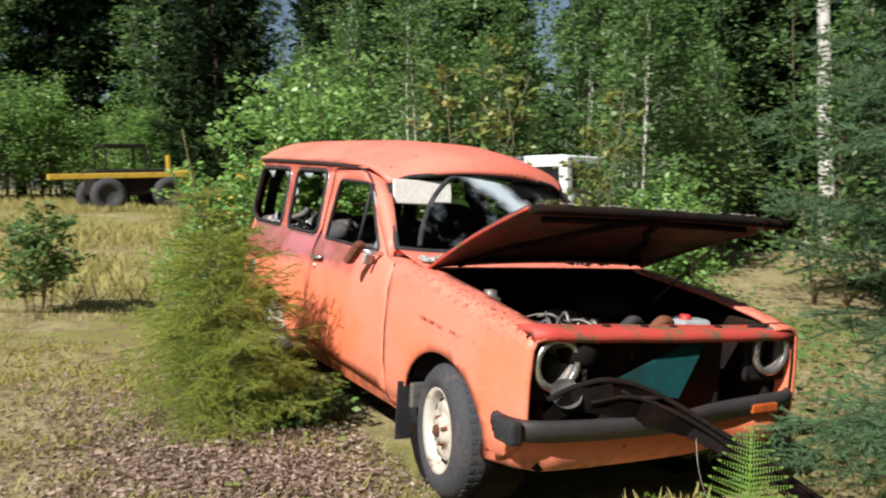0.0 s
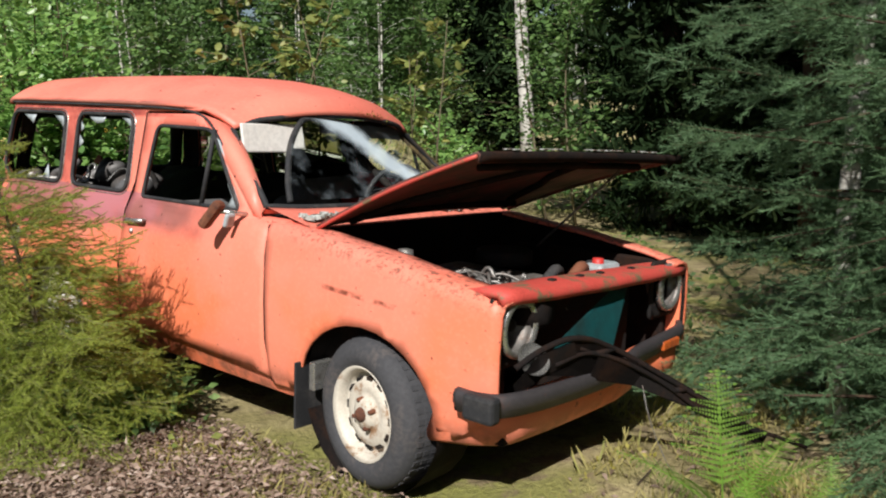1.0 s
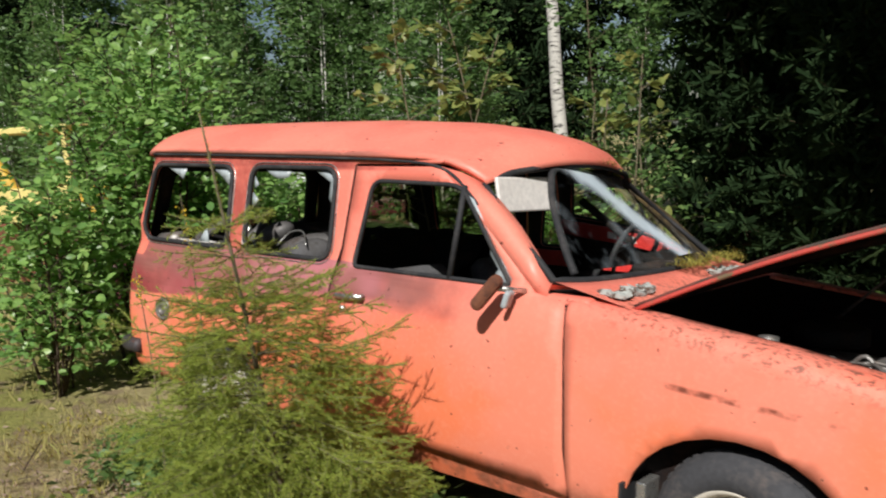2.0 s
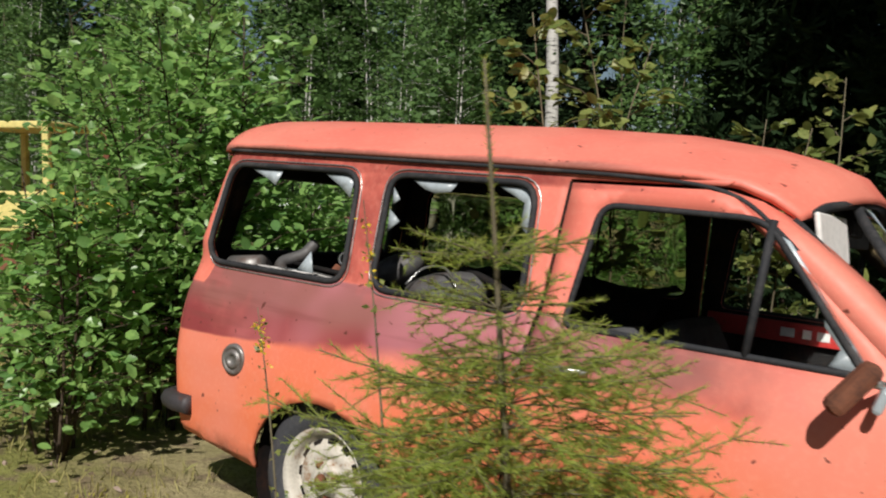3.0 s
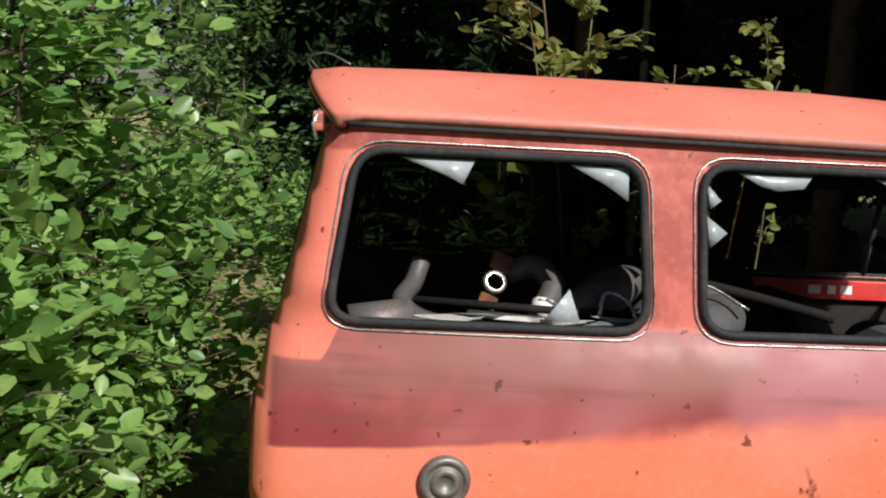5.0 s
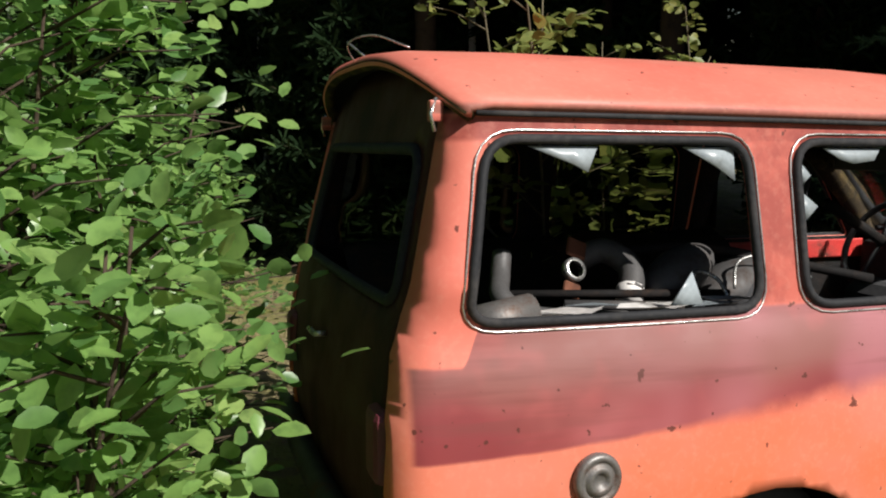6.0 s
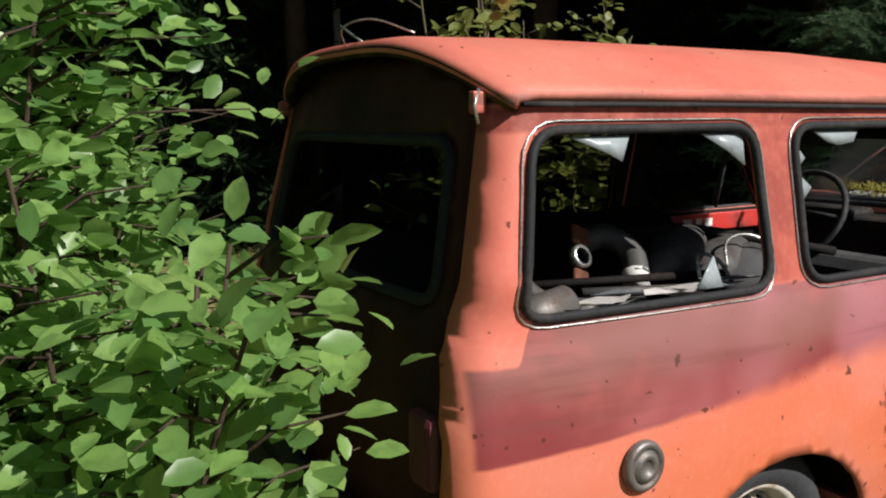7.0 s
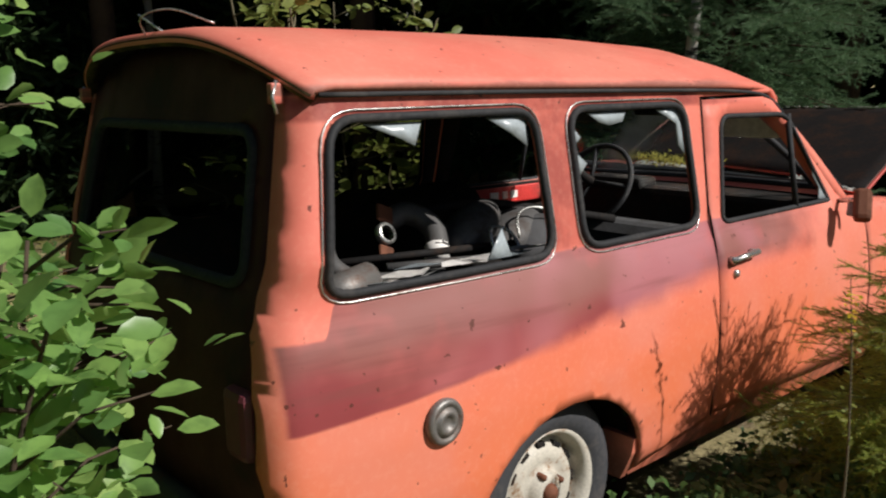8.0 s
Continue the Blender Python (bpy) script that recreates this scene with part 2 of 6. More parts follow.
M = {
    "paint": paint_body(),
    "red_inner": worn("red_inner_paint", (0.50, 0.035, 0.03), (0.10, 0.03, 0.02), 8, 0.5, lo=0.5),
    "bonnet": worn("rusted_bonnet_top", (0.16, 0.045, 0.035), (0.055, 0.045, 0.035), 5, 0.75, lo=0.40, hi=0.6),
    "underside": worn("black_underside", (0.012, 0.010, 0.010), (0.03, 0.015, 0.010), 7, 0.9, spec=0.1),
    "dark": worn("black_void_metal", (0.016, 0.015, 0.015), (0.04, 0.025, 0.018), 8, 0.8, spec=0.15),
    "rubber": worn("weathered_rubber", (0.024, 0.025, 0.028), (0.06, 0.056, 0.055), 9, 0.75, spec=0.3),
    "tyre": worn("tyre_rubber", (0.055, 0.056, 0.062), (0.12, 0.10, 0.09), 7, 0.85, spec=0.25, lo=0.5, hi=0.8),
    "rim": worn("dirty_cream_rim", (0.55, 0.51, 0.44), (0.25, 0.14, 0.07), 14, 0.6, lo=0.52, hi=0.66),
    "bumper": worn("grey_rusty_bumper", (0.055, 0.050, 0.054), (0.10, 0.035, 0.02), 7, 0.55, 0.3, lo=0.52),
    "chrome": worn("dull_chrome", (0.62, 0.62, 0.60), (0.20, 0.17, 0.14), 20, 0.3, 0.85, lo=0.5),
    "steel": worn("grey_steel", (0.22, 0.21, 0.20), (0.12, 0.07, 0.05), 18, 0.5, 0.5),
    "rust": worn("rust", (0.17, 0.06, 0.03), (0.07, 0.03, 0.02), 16, 0.9),
    "roof_rim": worn("dark_mossy_rim", (0.035, 0.026, 0.018), (0.12, 0.085, 0.035), 14, 0.9, spec=0.1),
    # red taken down to near-black, so the tailgate's shade sits in its colour
    "shaded_tail_red": worn("shaded_tailgate_red", (0.060, 0.011, 0.011), (0.025, 0.009, 0.008), 5, 0.6, spec=0.3),
    "slam": worn("crimson_panel_paint", (0.52, 0.070, 0.055), (0.15, 0.11, 0.06), 11, 0.6, lo=0.5, hi=0.62),
    "teal": worn("teal_plastic", (0.012, 0.12, 0.13), (0.02, 0.06, 0.06), 6, 0.5),
    "white": worn("off_white_card", (0.80, 0.77, 0.74), (0.62, 0.58, 0.52), 5, 0.7, lo=0.55),
    "grey_cloth": worn("grey_seat_cloth", (0.105, 0.105, 0.11), (0.05, 0.046, 0.042), 7, 0.9, spec=0.1),
    "pipe": worn("grey_exhaust_pipe", (0.115, 0.112, 0.112), (0.06, 0.042, 0.034), 14, 0.6, 0.3),
    "yellow": worn("faded_yellow_paint", (0.62, 0.40, 0.05), (0.25, 0.10, 0.03), 4, 0.6, lo=0.52),
    "pale_yellow": worn("pale_yellow_paint", (0.70, 0.60, 0.22), (0.30, 0.18, 0.06), 4, 0.6, lo=0.55),
    "van_white": worn("white_van_paint", (0.74, 0.76, 0.78), (0.35, 0.36, 0.35), 3, 0.45, lo=0.6),
    "maroon": worn("maroon_paint", (0.16, 0.03, 0.045), (0.05, 0.03, 0.03), 4, 0.5),
    "window_dark": worn("dark_window", (0.012, 0.014, 0.016), (0.03, 0.03, 0.03), 3, 0.15),
    "amber": worn("amber_lens", (0.48, 0.10, 0.02), (0.15, 0.04, 0.02), 12, 0.35),
    "moss": worn("dry_moss", (0.20, 0.17, 0.03), (0.08, 0.06, 0.03), 20, 0.95, bump=0.9, spec=0.1),
    "lichen": worn("pale_lichen", (0.42, 0.44, 0.42), (0.12, 0.08, 0.06), 40, 0.9, bump=0.9, lo=0.48, hi=0.56),
    "glass": glass("window_glass"),
    "grimy_glass": glass("grimy_side_glass", 0.0, (0.42, 0.43, 0.34)),
    "milk_glass": glass("crazed_windscreen_glass", 0.75),
    "shard": worn("dusty_glass_shard", (0.38, 0.43, 0.46), (0.22, 0.25, 0.26), 9, 0.3),
    "ground": ground_mix(),
    "birch": bark_birch(),
    "bark": worn("grey_brown_bark", (0.085, 0.062, 0.045), (0.035, 0.028, 0.022), 9, 0.9, bump=0.8, spec=0.1),
    "pine_bark": worn("dark_pine_bark", (0.075, 0.05, 0.035), (0.03, 0.024, 0.02), 6, 0.95, bump=1.0, spec=0.1),
    "twig": worn("young_stem_bark", (0.16, 0.14, 0.09), (0.08, 0.06, 0.04), 9, 0.85, spec=0.2),
    "leaf": leafy("hedge_leaf", (0.070, 0.140, 0.045), (0.125, 0.220, 0.068), (0.22, 0.32, 0.10), 0.38),
    "leaf_near": leafy("broad_leaf", (0.10, 0.22, 0.066), (0.25, 0.42, 0.115), (0.40, 0.52, 0.17), 0.38, 0.36, 0.5),
    "leaf_yellow": leafy("yellowing_leaf", (0.14, 0.20, 0.05), (0.24, 0.28, 0.08), (0.36, 0.33, 0.10)),
    "needle": leafy("spruce_needle", (0.19, 0.255, 0.045), (0.31, 0.385, 0.07), (0.48, 0.48, 0.12), 0.34, 0.55, 0.3),
    # dark conifer green lowered further, with the forest's shade in the colour
    "needle_shaded": leafy("shaded_forest_needle", (0.014, 0.030, 0.012), (0.024, 0.045, 0.018), (0.04, 0.06, 0.022), 0.15, 0.85, 0.06),
    "needle_pine": leafy("blue_green_pine_needle", (0.070, 0.135, 0.065), (0.125, 0.215, 0.105), (0.22, 0.32, 0.18), 0.25, 0.55, 0.25),
    "fern": leafy("fern_frond", (0.12, 0.23, 0.035), (0.19, 0.34, 0.05), (0.28, 0.42, 0.08), 0.4),
    "grass": leafy("dry_grass", (0.32, 0.27, 0.10), (0.40, 0.36, 0.14), (0.24, 0.29, 0.08), 0.3, 0.7, 0.2),
    "litter": leafy("fallen_leaf", (0.13, 0.092, 0.062), (0.36, 0.265, 0.215), (0.70, 0.60, 0.53), 0.1, 0.8, 0.2),
    "moss_tuft": leafy("green_moss", (0.25, 0.23, 0.05), (0.33, 0.30, 0.07), (0.42, 0.37, 0.12), 0.2, 0.9, 0.1),
    "flower": leafy("yellow_flower", (0.75, 0.52, 0.03), (0.8, 0.6, 0.05), (0.6, 0.45, 0.05)),
}


# ---- mesh helpers ----
def link(name, me, mat, parent=None, smooth=False):
    if mat:
        me.materials.append(mat)
    if smooth:
        me.shade_smooth()
    ob = new(name, me)
    ob.parent = parent
    return ob


def pydata(name, verts, faces, mat, parent=None, smooth=False, label=""):
    me = bpy.data.meshes.new(name)
    if isinstance(verts, np.ndarray) and isinstance(faces, np.ndarray):
        k = faces.shape[1]
        me.vertices.add(len(verts))
        me.vertices.foreach_set("co", verts.astype(np.float32).ravel())
        me.loops.add(faces.size)
        me.loops.foreach_set("vertex_index", faces.astype(np.int32).ravel())
        me.polygons.add(len(faces))
        me.polygons.foreach_set("loop_start", np.arange(0, faces.size, k, dtype=np.int32))
        me.update(calc_edges=True)
        me.validate()
    else:
        me.from_pydata([tuple(v) for v in verts], [], faces)
    return tagged(link(name, me, mat, parent, smooth), label)


def part(name, bm, material, parent, label="", smooth=False):
    bmesh.ops.recalc_face_normals(bm, faces=bm.faces)
    me = bpy.data.meshes.new(name)
    bm.to_mesh(me)
    bm.free()
    return tagged(link(name, me, material, parent, smooth), label)


def thing(name, label, category, at=None, group=""):
    ob = new(name)
    ob.empty_display_size = 0.1
    if at:
        ob.matrix_world = at
    return tagged(ob, label, category, group)


def bm_box(a, b, bevel=0.0, m=None, bm=None):
    bm = bm or bmesh.new()
    got = bmesh.ops.create_cube(bm, size=1)["verts"]
    for v in got:
        v.co = Vector([(a[i] + b[i]) / 2 + v.co[i] * (b[i] - a[i]) for i in range(3)])
    if bevel:
        edges = {e for v in got for e in v.link_edges}
        got = list({v for f in bmesh.ops.bevel(bm, geom=list(edges), offset=bevel, segments=2, affect="EDGES", profile=0.5)["faces"] for v in f.verts} | {v for v in got if v.is_valid})
    if m:
        bmesh.ops.transform(bm, matrix=m, verts=[v for v in got if v.is_valid])
    return bm


def smooth_path(pts, n=6):
    """Catmull-Rom through points."""
    p = [Vector(q) for q in pts]
    p = [p[0] * 2 - p[1]] + p + [p[-1] * 2 - p[-2]]
    out = []
    for i in range(1, len(p) - 2):
        for k in range(n):
            t = k / n
            out.append(0.5 * ((2 * p[i]) + (p[i + 1] - p[i - 1]) * t + (2 * p[i - 1] - 5 * p[i] + 4 * p[i + 1] - p[i + 2]) * t * t + (3 * p[i] - p[i - 1] - 3 * p[i + 1] + p[i + 2]) * t ** 3))
    return out + [p[-2]]


def tube_data(pts, radii, sides=8, closed=False, start=0):
    """Verts and faces of a tube along points; radii: one or one each."""
    pts = [Vector(p) for p in pts]
    n = len(pts)
    radii = [radii] * n if isinstance(radii, (int, float)) else radii
    verts, faces = [], []
    ref = Vector((0, 0, 1))
    for i, p in enumerate(pts):
        a = pts[(i - 1) % n] if closed or i else p
        b = pts[(i + 1) % n] if closed or i < n - 1 else p
        d = (b - a).normalized()
        if abs(d.dot(ref)) > 0.95:
            ref = Vector((1, 0, 0)) if abs(d.x) < 0.9 else Vector((0, 1, 0))
        s = d.cross(ref).normalized()
        u = s.cross(d)
        ref = u
        for k in range(sides):
            w = 2 * math.pi * k / sides
            verts.append(p + (s * math.cos(w) + u * math.sin(w)) * radii[i])
    for i in range(n if closed else n - 1):
        for k in range(sides):
            j = (i + 1) % n
            faces.append((start + i * sides + k, start + i * sides + (k + 1) % sides, start + j * sides + (k + 1) % sides, start + j * sides + k))
    if not closed:
        faces.append(tuple(start + k for k in range(sides))[::-1])
        faces.append(tuple(start + (n - 1) * sides + k for k in range(sides)))
    return verts, faces


def tubes(name, list_of, mat, parent, label="", sides=8, closed=False):
    verts, faces = [], []
    for pts, r in list_of:
        v, f = tube_data(pts, r, sides, closed, len(verts))
        verts += v
        faces += f
    return pydata(name, verts, faces, mat, parent, True, label)


def lathe(name, profile, mat, parent, m, label="", n=36, caps=False):
    """Spins (radius, height) points round z and lays the shape by m."""
    verts, faces = [], []
    for r, h in profile:
        for k in range(n):
            a = 2 * math.pi * k / n
            verts.append(m @ Vector((r * math.cos(a), r * math.sin(a), h)))
    for i in range(len(profile) - 1):
        for k in range(n):
            faces.append((i * n + k, i * n + (k + 1) % n, (i + 1) * n + (k + 1) % n, (i + 1) * n + k))
    for row, flip in ((0, True), (len(profile) - 1, False)):
        if caps and profile[row][0] > 1e-4:
            f = tuple(row * n + k for k in range(n))
            faces.append(f[::-1] if flip else f)
    return pydata(name, verts, faces, mat, parent, True, label)


def rounded(pts, r=0.05, n=5):
    """A closed outline with rounded corners; r: one radius or one for each corner."""
    out = []
    rs = [r] * len(pts) if isinstance(r, (int, float)) else r
    for i, p in enumerate(pts):
        p, a, b = Vector(p), Vector(pts[i - 1]), Vector(pts[(i + 1) % len(pts)])
        da, db = (a - p), (b - p)
        q = min(rs[i], da.length * 0.45, db.length * 0.45)
        if q < 1e-4:
            out.append(p)
            continue
        s, e = p + da.normalized() * q, p + db.normalized() * q
        for k in range(n + 1):
            t = k / n
            out.append(s * (1 - t) ** 2 + p * 2 * t * (1 - t) + e * t * t)
    return out


def dense(loop, step):
    out = []
    for i, p in enumerate(loop):
        p, q = Vector(p), Vector(loop[(i + 1) % len(loop)])
        k = max(1, int((q - p).length / step + 0.5))
        out += [p + (q - p) * j / k for j in range(k)]
    return out


def in_loop(x, y, loop):
    c = False
    j = len(loop) - 1
    for i in range(len(loop)):
        a, b = loop[i], loop[j]
        if (a[1] > y) != (b[1] > y) and x < (b[0] - a[0]) * (y - a[1]) / (b[1] - a[1]) + a[0]:
            c = not c
        j = i
    return c


def sheet(name, outline, holes, surf, mat, parent, label="", step=0.045, thick=0.012, inner=None):
    """A pressed panel: a plane outline with holes, bent by surf(u, v), with thickness and an inner face."""
    from mathutils.geometry import delaunay_2d_cdt
    loops = [dense(outline, step)] + [dense(h, step) for h in holes]
    verts, edges = [], []
    for lp in loops:
        s = len(verts)
        verts += [Vector((p[0], p[1])) for p in lp]
        edges += [(s + i, s + (i + 1) % len(lp)) for i in range(len(lp))]
    us, vs = [p[0] for p in loops[0]], [p[1] for p in loops[0]]
    bound = np.array([[p[0], p[1]] for p in verts])
    u = min(us) + step / 2
    while u < max(us):
        v = min(vs) + step / 2
        while v < max(vs):
            if in_loop(u, v, loops[0]) and not any(in_loop(u, v, h) for h in loops[1:]) and np.min(np.hypot(bound[:, 0] - u, bound[:, 1] - v)) > step * 0.45:
                verts.append(Vector((u, v)))
            v += step
        u += step
    got = delaunay_2d_cdt(verts, edges, [], 0, 1e-5)
    pv, pf = got[0], got[2]
    keep = []
    for f in pf:
        cx, cy = sum(pv[i][0] for i in f) / len(f), sum(pv[i][1] for i in f) / len(f)
        if in_loop(cx, cy, loops[0]) and not any(in_loop(cx, cy, h) for h in loops[1:]):
            keep.append(tuple(f))
    if thick < 0:
        keep = [f[::-1] for f in keep]
    ob = pydata(name, [surf(p[0], p[1]) for p in pv], keep, mat, parent, True, label)
    if thick:
        if inner:
            ob.data.materials.append(inner)
        md = ob.modifiers.new("thickness", "SOLIDIFY")
        md.thickness, md.offset = abs(thick), -1
        md.material_offset = 1 if inner else 0
        md.use_even_offset = False
    return ob


def loft(name, rows, mat, parent, label="", closed=False, smooth=True):
    """A skin over rows of points of equal count."""
    n = len(rows[0])
    verts = [p for r in rows for p in r]
    faces = []
    for i in range(len(rows) - 1):
        for k in range(n if closed else n - 1):
            faces.append((i * n + k, i * n + (k + 1) % n, (i + 1) * n + (k + 1) % n, (i + 1) * n + k))
    if closed:
        faces += [tuple(range(n))[::-1], tuple((len(rows) - 1) * n + k for k in range(n))]
    return pydata(name, verts, faces, mat, parent, smooth, label)


def lerp(table, x):
    """Value of a table of (x, y) at x, by straight lines."""
    if x <= table[0][0]:
        return table[0][1]
    for (a, p), (b, q) in zip(table, table[1:]):
        if x <= b:
            return p + (q - p) * (x - a) / (b - a)
    return table[-1][1]


def lie(x, y):
    """Height of the ground: a slope that levels out, with low bumps."""
    s = -1.5 * math.tanh((0.0437 * x + 0.0787 * y) / 1.5)
    far = min(1.0, max(0.0, (math.hypot(x + 1.3, y) - 2.2) / 6))
    s += 0.11 * math.exp(-((x - 0.78) / 0.5) ** 2 - ((y - 0.02) / 0.5) ** 2)
    return s + (0.03 + 0.22 * far) * (noise.noise((x * 0.16, y * 0.16, 3.1))) + 0.035 * noise.noise((x * 0.9, y * 0.9, 7.7)) + 0.012 * noise.noise((x * 4, y * 4, 1.7)) - 0.01


def stand(x, y, turn=0, size=1.0, tilt=(0, 0), dz=0.0):
    return pose(x, y, lie(x, y) + dz, tilt[0], tilt[1], turn) @ Matrix.Scale(size, 4)


# ---- ground ----
def ground():
    n = 330
    q = np.linspace(-1, 1, n)
    ax = np.sinh(q * 6.2) / np.sinh(6.2) * 260
    xs, ys = ax - 1.3, ax * 1.0 - 0.6
    verts = np.zeros((n * n, 3))
    k = 0
    for x in xs:
        for y in ys:
            verts[k] = (x, y, lie(x, y))
            k += 1
    i = np.arange(n * n).reshape(n, n)
    faces = np.stack([i[:-1, :-1].ravel(), i[1:, :-1].ravel(), i[1:, 1:].ravel(), i[:-1, 1:].ravel()], 1)
    return tagged(pydata("ground", verts, faces, M["ground"], None, True), "dry mossy clearing with grass and bare earth", "ground", "", "structure")


ground()


# ---- the wrecked estate car ----
YC = 0.02                      # its middle line
HALF = [(0.18, 0.665), (0.25, 0.70), (0.32, 0.73), (0.45, 0.744), (0.60, 0.746), (0.72, 0.738), (0.82, 0.724), (0.88, 0.706), (0.925, 0.684), (0.95, 0.672), (1.31, 0.612), (1.42, 0.596)]
REAR = [(0.2, -3.13), (0.35, -3.175), (0.55, -3.205), (0.72, -3.203), (0.90, -3.178), (0.98, -3.150), (1.36, -3.065), (1.5, -3.03)]
car = thing("estate_car", "derelict faded red estate car with its bonnet propped up", "car", K.copy())


def half(x, z):
    w = lerp(HALF, z)
    low = max(0.0, min(1.0, (1.02 - z) / 0.12))
    if x < -2.2:
        w -= 0.062 * ((-2.2 - x) / 0.96) ** 2 * low
    if x < -2.98:
        w -= 0.35 * (-2.98 - x) ** 2 * (1 - low)
    d = lerp(REAR, z) + 0.075 - x
    if d > 0:
        w -= 0.075 - math.sqrt(max(0.0, 0.075 ** 2 - min(d, 0.0745) ** 2))
    if x > 0.1:
        w -= 0.045 * ((x - 0.1) / 0.47) ** 2
    return w


def flank(s):
    return lambda x, z: Vector((x, YC + s * half(x, z), z))


def wing_top(x):
    return lerp([(-0.6, 0.920), (-0.4, 0.905), (0.1, 0.850), (0.45, 0.795), (0.58, 0.765)], x)


def wing_skin(s):
    def f(x, v):
        r = 0.045
        z0 = wing_top(x) - r
        if v <= z0:
            return Vector((x, YC + s * half(x, v), v))
        w, t = half(x, z0), v - z0
        arc = r * math.pi / 2
        if t < arc:
            return Vector((x, YC + s * (w - r * (1 - math.cos(t / r))), z0 + r * math.sin(t / r)))
        return Vector((x, YC + s * (w - r - (t - arc)), z0 + r))
    return f


def arch(cx, cz, rx, rz, low, n=14):
    """The cut of a wheel arch from its front foot over the top to its rear foot."""
    pts = []
    for k in range(n + 1):
        a = math.pi * k / n
        pts.append((cx + rx * math.cos(a), cz + rz * math.sin(a)))
    return [(cx + rx * 1.0, low)] + pts + [(cx - rx * 1.0, low)]


W_REAR = [(-3.046, 0.945), (-2.353, 0.945), (-2.372, 1.312), (-2.994, 1.312)]
W_MID = [(-2.230, 0.945), (-1.683, 0.945), (-1.700, 1.312), (-2.237, 1.312)]
D_WIN = [(-1.545, 0.935), (-0.800, 0.935), (-1.060, 1.262), (-1.492, 1.268)]


def seal(name, loop, surf, r, mat, parent, label="", lift=0.004, s=-1):
    pts = [surf(p[0], p[1]) + Vector((0, s * lift, 0)) for p in dense(loop, 0.05)]
    return tubes(name, [(pts, r)], mat, parent, label, 8, True)


for s, side in ((-1, "near"), (1, "far")):
    fl = flank(s)
    th = 0.014 * -s
    # front wing
    a = arch(0.0, 0.31, 0.335, 0.285, 0.27)
    wing = sheet("front_wing", [(0.575, 0.40)] + [(0.40, 0.27)] + a + [(-0.530, 0.25), (-0.540, 0.60), (-0.570, 0.92), (-0.50, 1.035), (-0.38, 1.02), (0.10, 0.970), (0.575, 0.885)], [], wing_skin(s), M["paint"], car, "", 0.04, th, M["underside"])
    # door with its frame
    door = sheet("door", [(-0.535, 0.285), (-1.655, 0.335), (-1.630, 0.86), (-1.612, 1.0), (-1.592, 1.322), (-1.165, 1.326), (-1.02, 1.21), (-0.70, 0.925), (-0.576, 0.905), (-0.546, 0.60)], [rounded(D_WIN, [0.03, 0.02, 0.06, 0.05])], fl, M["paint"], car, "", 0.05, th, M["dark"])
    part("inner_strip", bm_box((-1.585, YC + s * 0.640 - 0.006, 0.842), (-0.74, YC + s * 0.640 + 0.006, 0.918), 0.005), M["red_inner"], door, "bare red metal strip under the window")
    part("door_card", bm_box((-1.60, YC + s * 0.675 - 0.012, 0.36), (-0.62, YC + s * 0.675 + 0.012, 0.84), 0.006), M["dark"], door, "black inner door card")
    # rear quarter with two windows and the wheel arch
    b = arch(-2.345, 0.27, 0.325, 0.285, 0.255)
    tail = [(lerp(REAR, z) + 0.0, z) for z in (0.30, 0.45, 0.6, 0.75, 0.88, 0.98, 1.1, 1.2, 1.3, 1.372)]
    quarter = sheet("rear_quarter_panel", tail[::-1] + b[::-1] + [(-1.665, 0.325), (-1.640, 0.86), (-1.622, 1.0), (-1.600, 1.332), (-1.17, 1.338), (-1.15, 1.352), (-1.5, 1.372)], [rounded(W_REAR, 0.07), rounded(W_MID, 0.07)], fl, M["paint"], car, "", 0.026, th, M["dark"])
    for win in (W_REAR, W_MID):
        seal("window_seal", rounded(win, 0.07), fl, 0.0105, M["rubber"], quarter, "perished black rubber window seal", 0.004, s)
        seal("window_trim", rounded([(p[0] + (0.018 if p[0] > sum(q[0] for q in win) / 4 else -0.018), p[1] + (0.018 if p[1] > 1.1 else -0.018)) for p in win], 0.085), fl, 0.0024, M["chrome"], quarter, "", 0.003, s)
        if s > 0:
            pane = sheet("window_pane", rounded(win, 0.07), [], lambda u, v: flank(1)(u, v) + Vector((0, -0.006, 0)), M["grimy_glass"], quarter, "grimy dark side window glass", 0.12, 0.003)
            pane.visible_shadow = False
    seal("window_seal", rounded(D_WIN, [0.03, 0.02, 0.06, 0.05]), fl, 0.009, M["rubber"], door, "", 0.0, s)
    # quarter-light post of the door
    tubes("window_post", [([fl(-1.062, 0.935), fl(-1.045, 1.262)], 0.011)], M["rubber"], door, "")
    # sill under the door
    loft("sill", [[fl(x, z) + Vector((0, -s * 0.012, 0)) for z in (0.36, 0.31, 0.26, 0.22)] + [Vector((x, YC + s * 0.60, 0.22)), Vector((x, YC + s * 0.60, 0.36))] for x in (-2.05, -1.6, -1.0, -0.36)], M["paint"], car, "", True, False)
    # gutter over the windows and down the screen pillar
    gut = smooth_path([(-3.015, YC + s * 0.615, 1.362), (-2.5, YC + s * 0.616, 1.360), (-1.8, YC + s * 0.616, 1.354), (-1.40, YC + s * 0.612, 1.346), (-1.17, YC + s * 0.607, 1.322), (-1.03, YC + s * 0.614, 1.235), (-0.86, YC + s * 0.640, 1.075), (-0.69, YC + s * 0.668, 0.925)], 5)
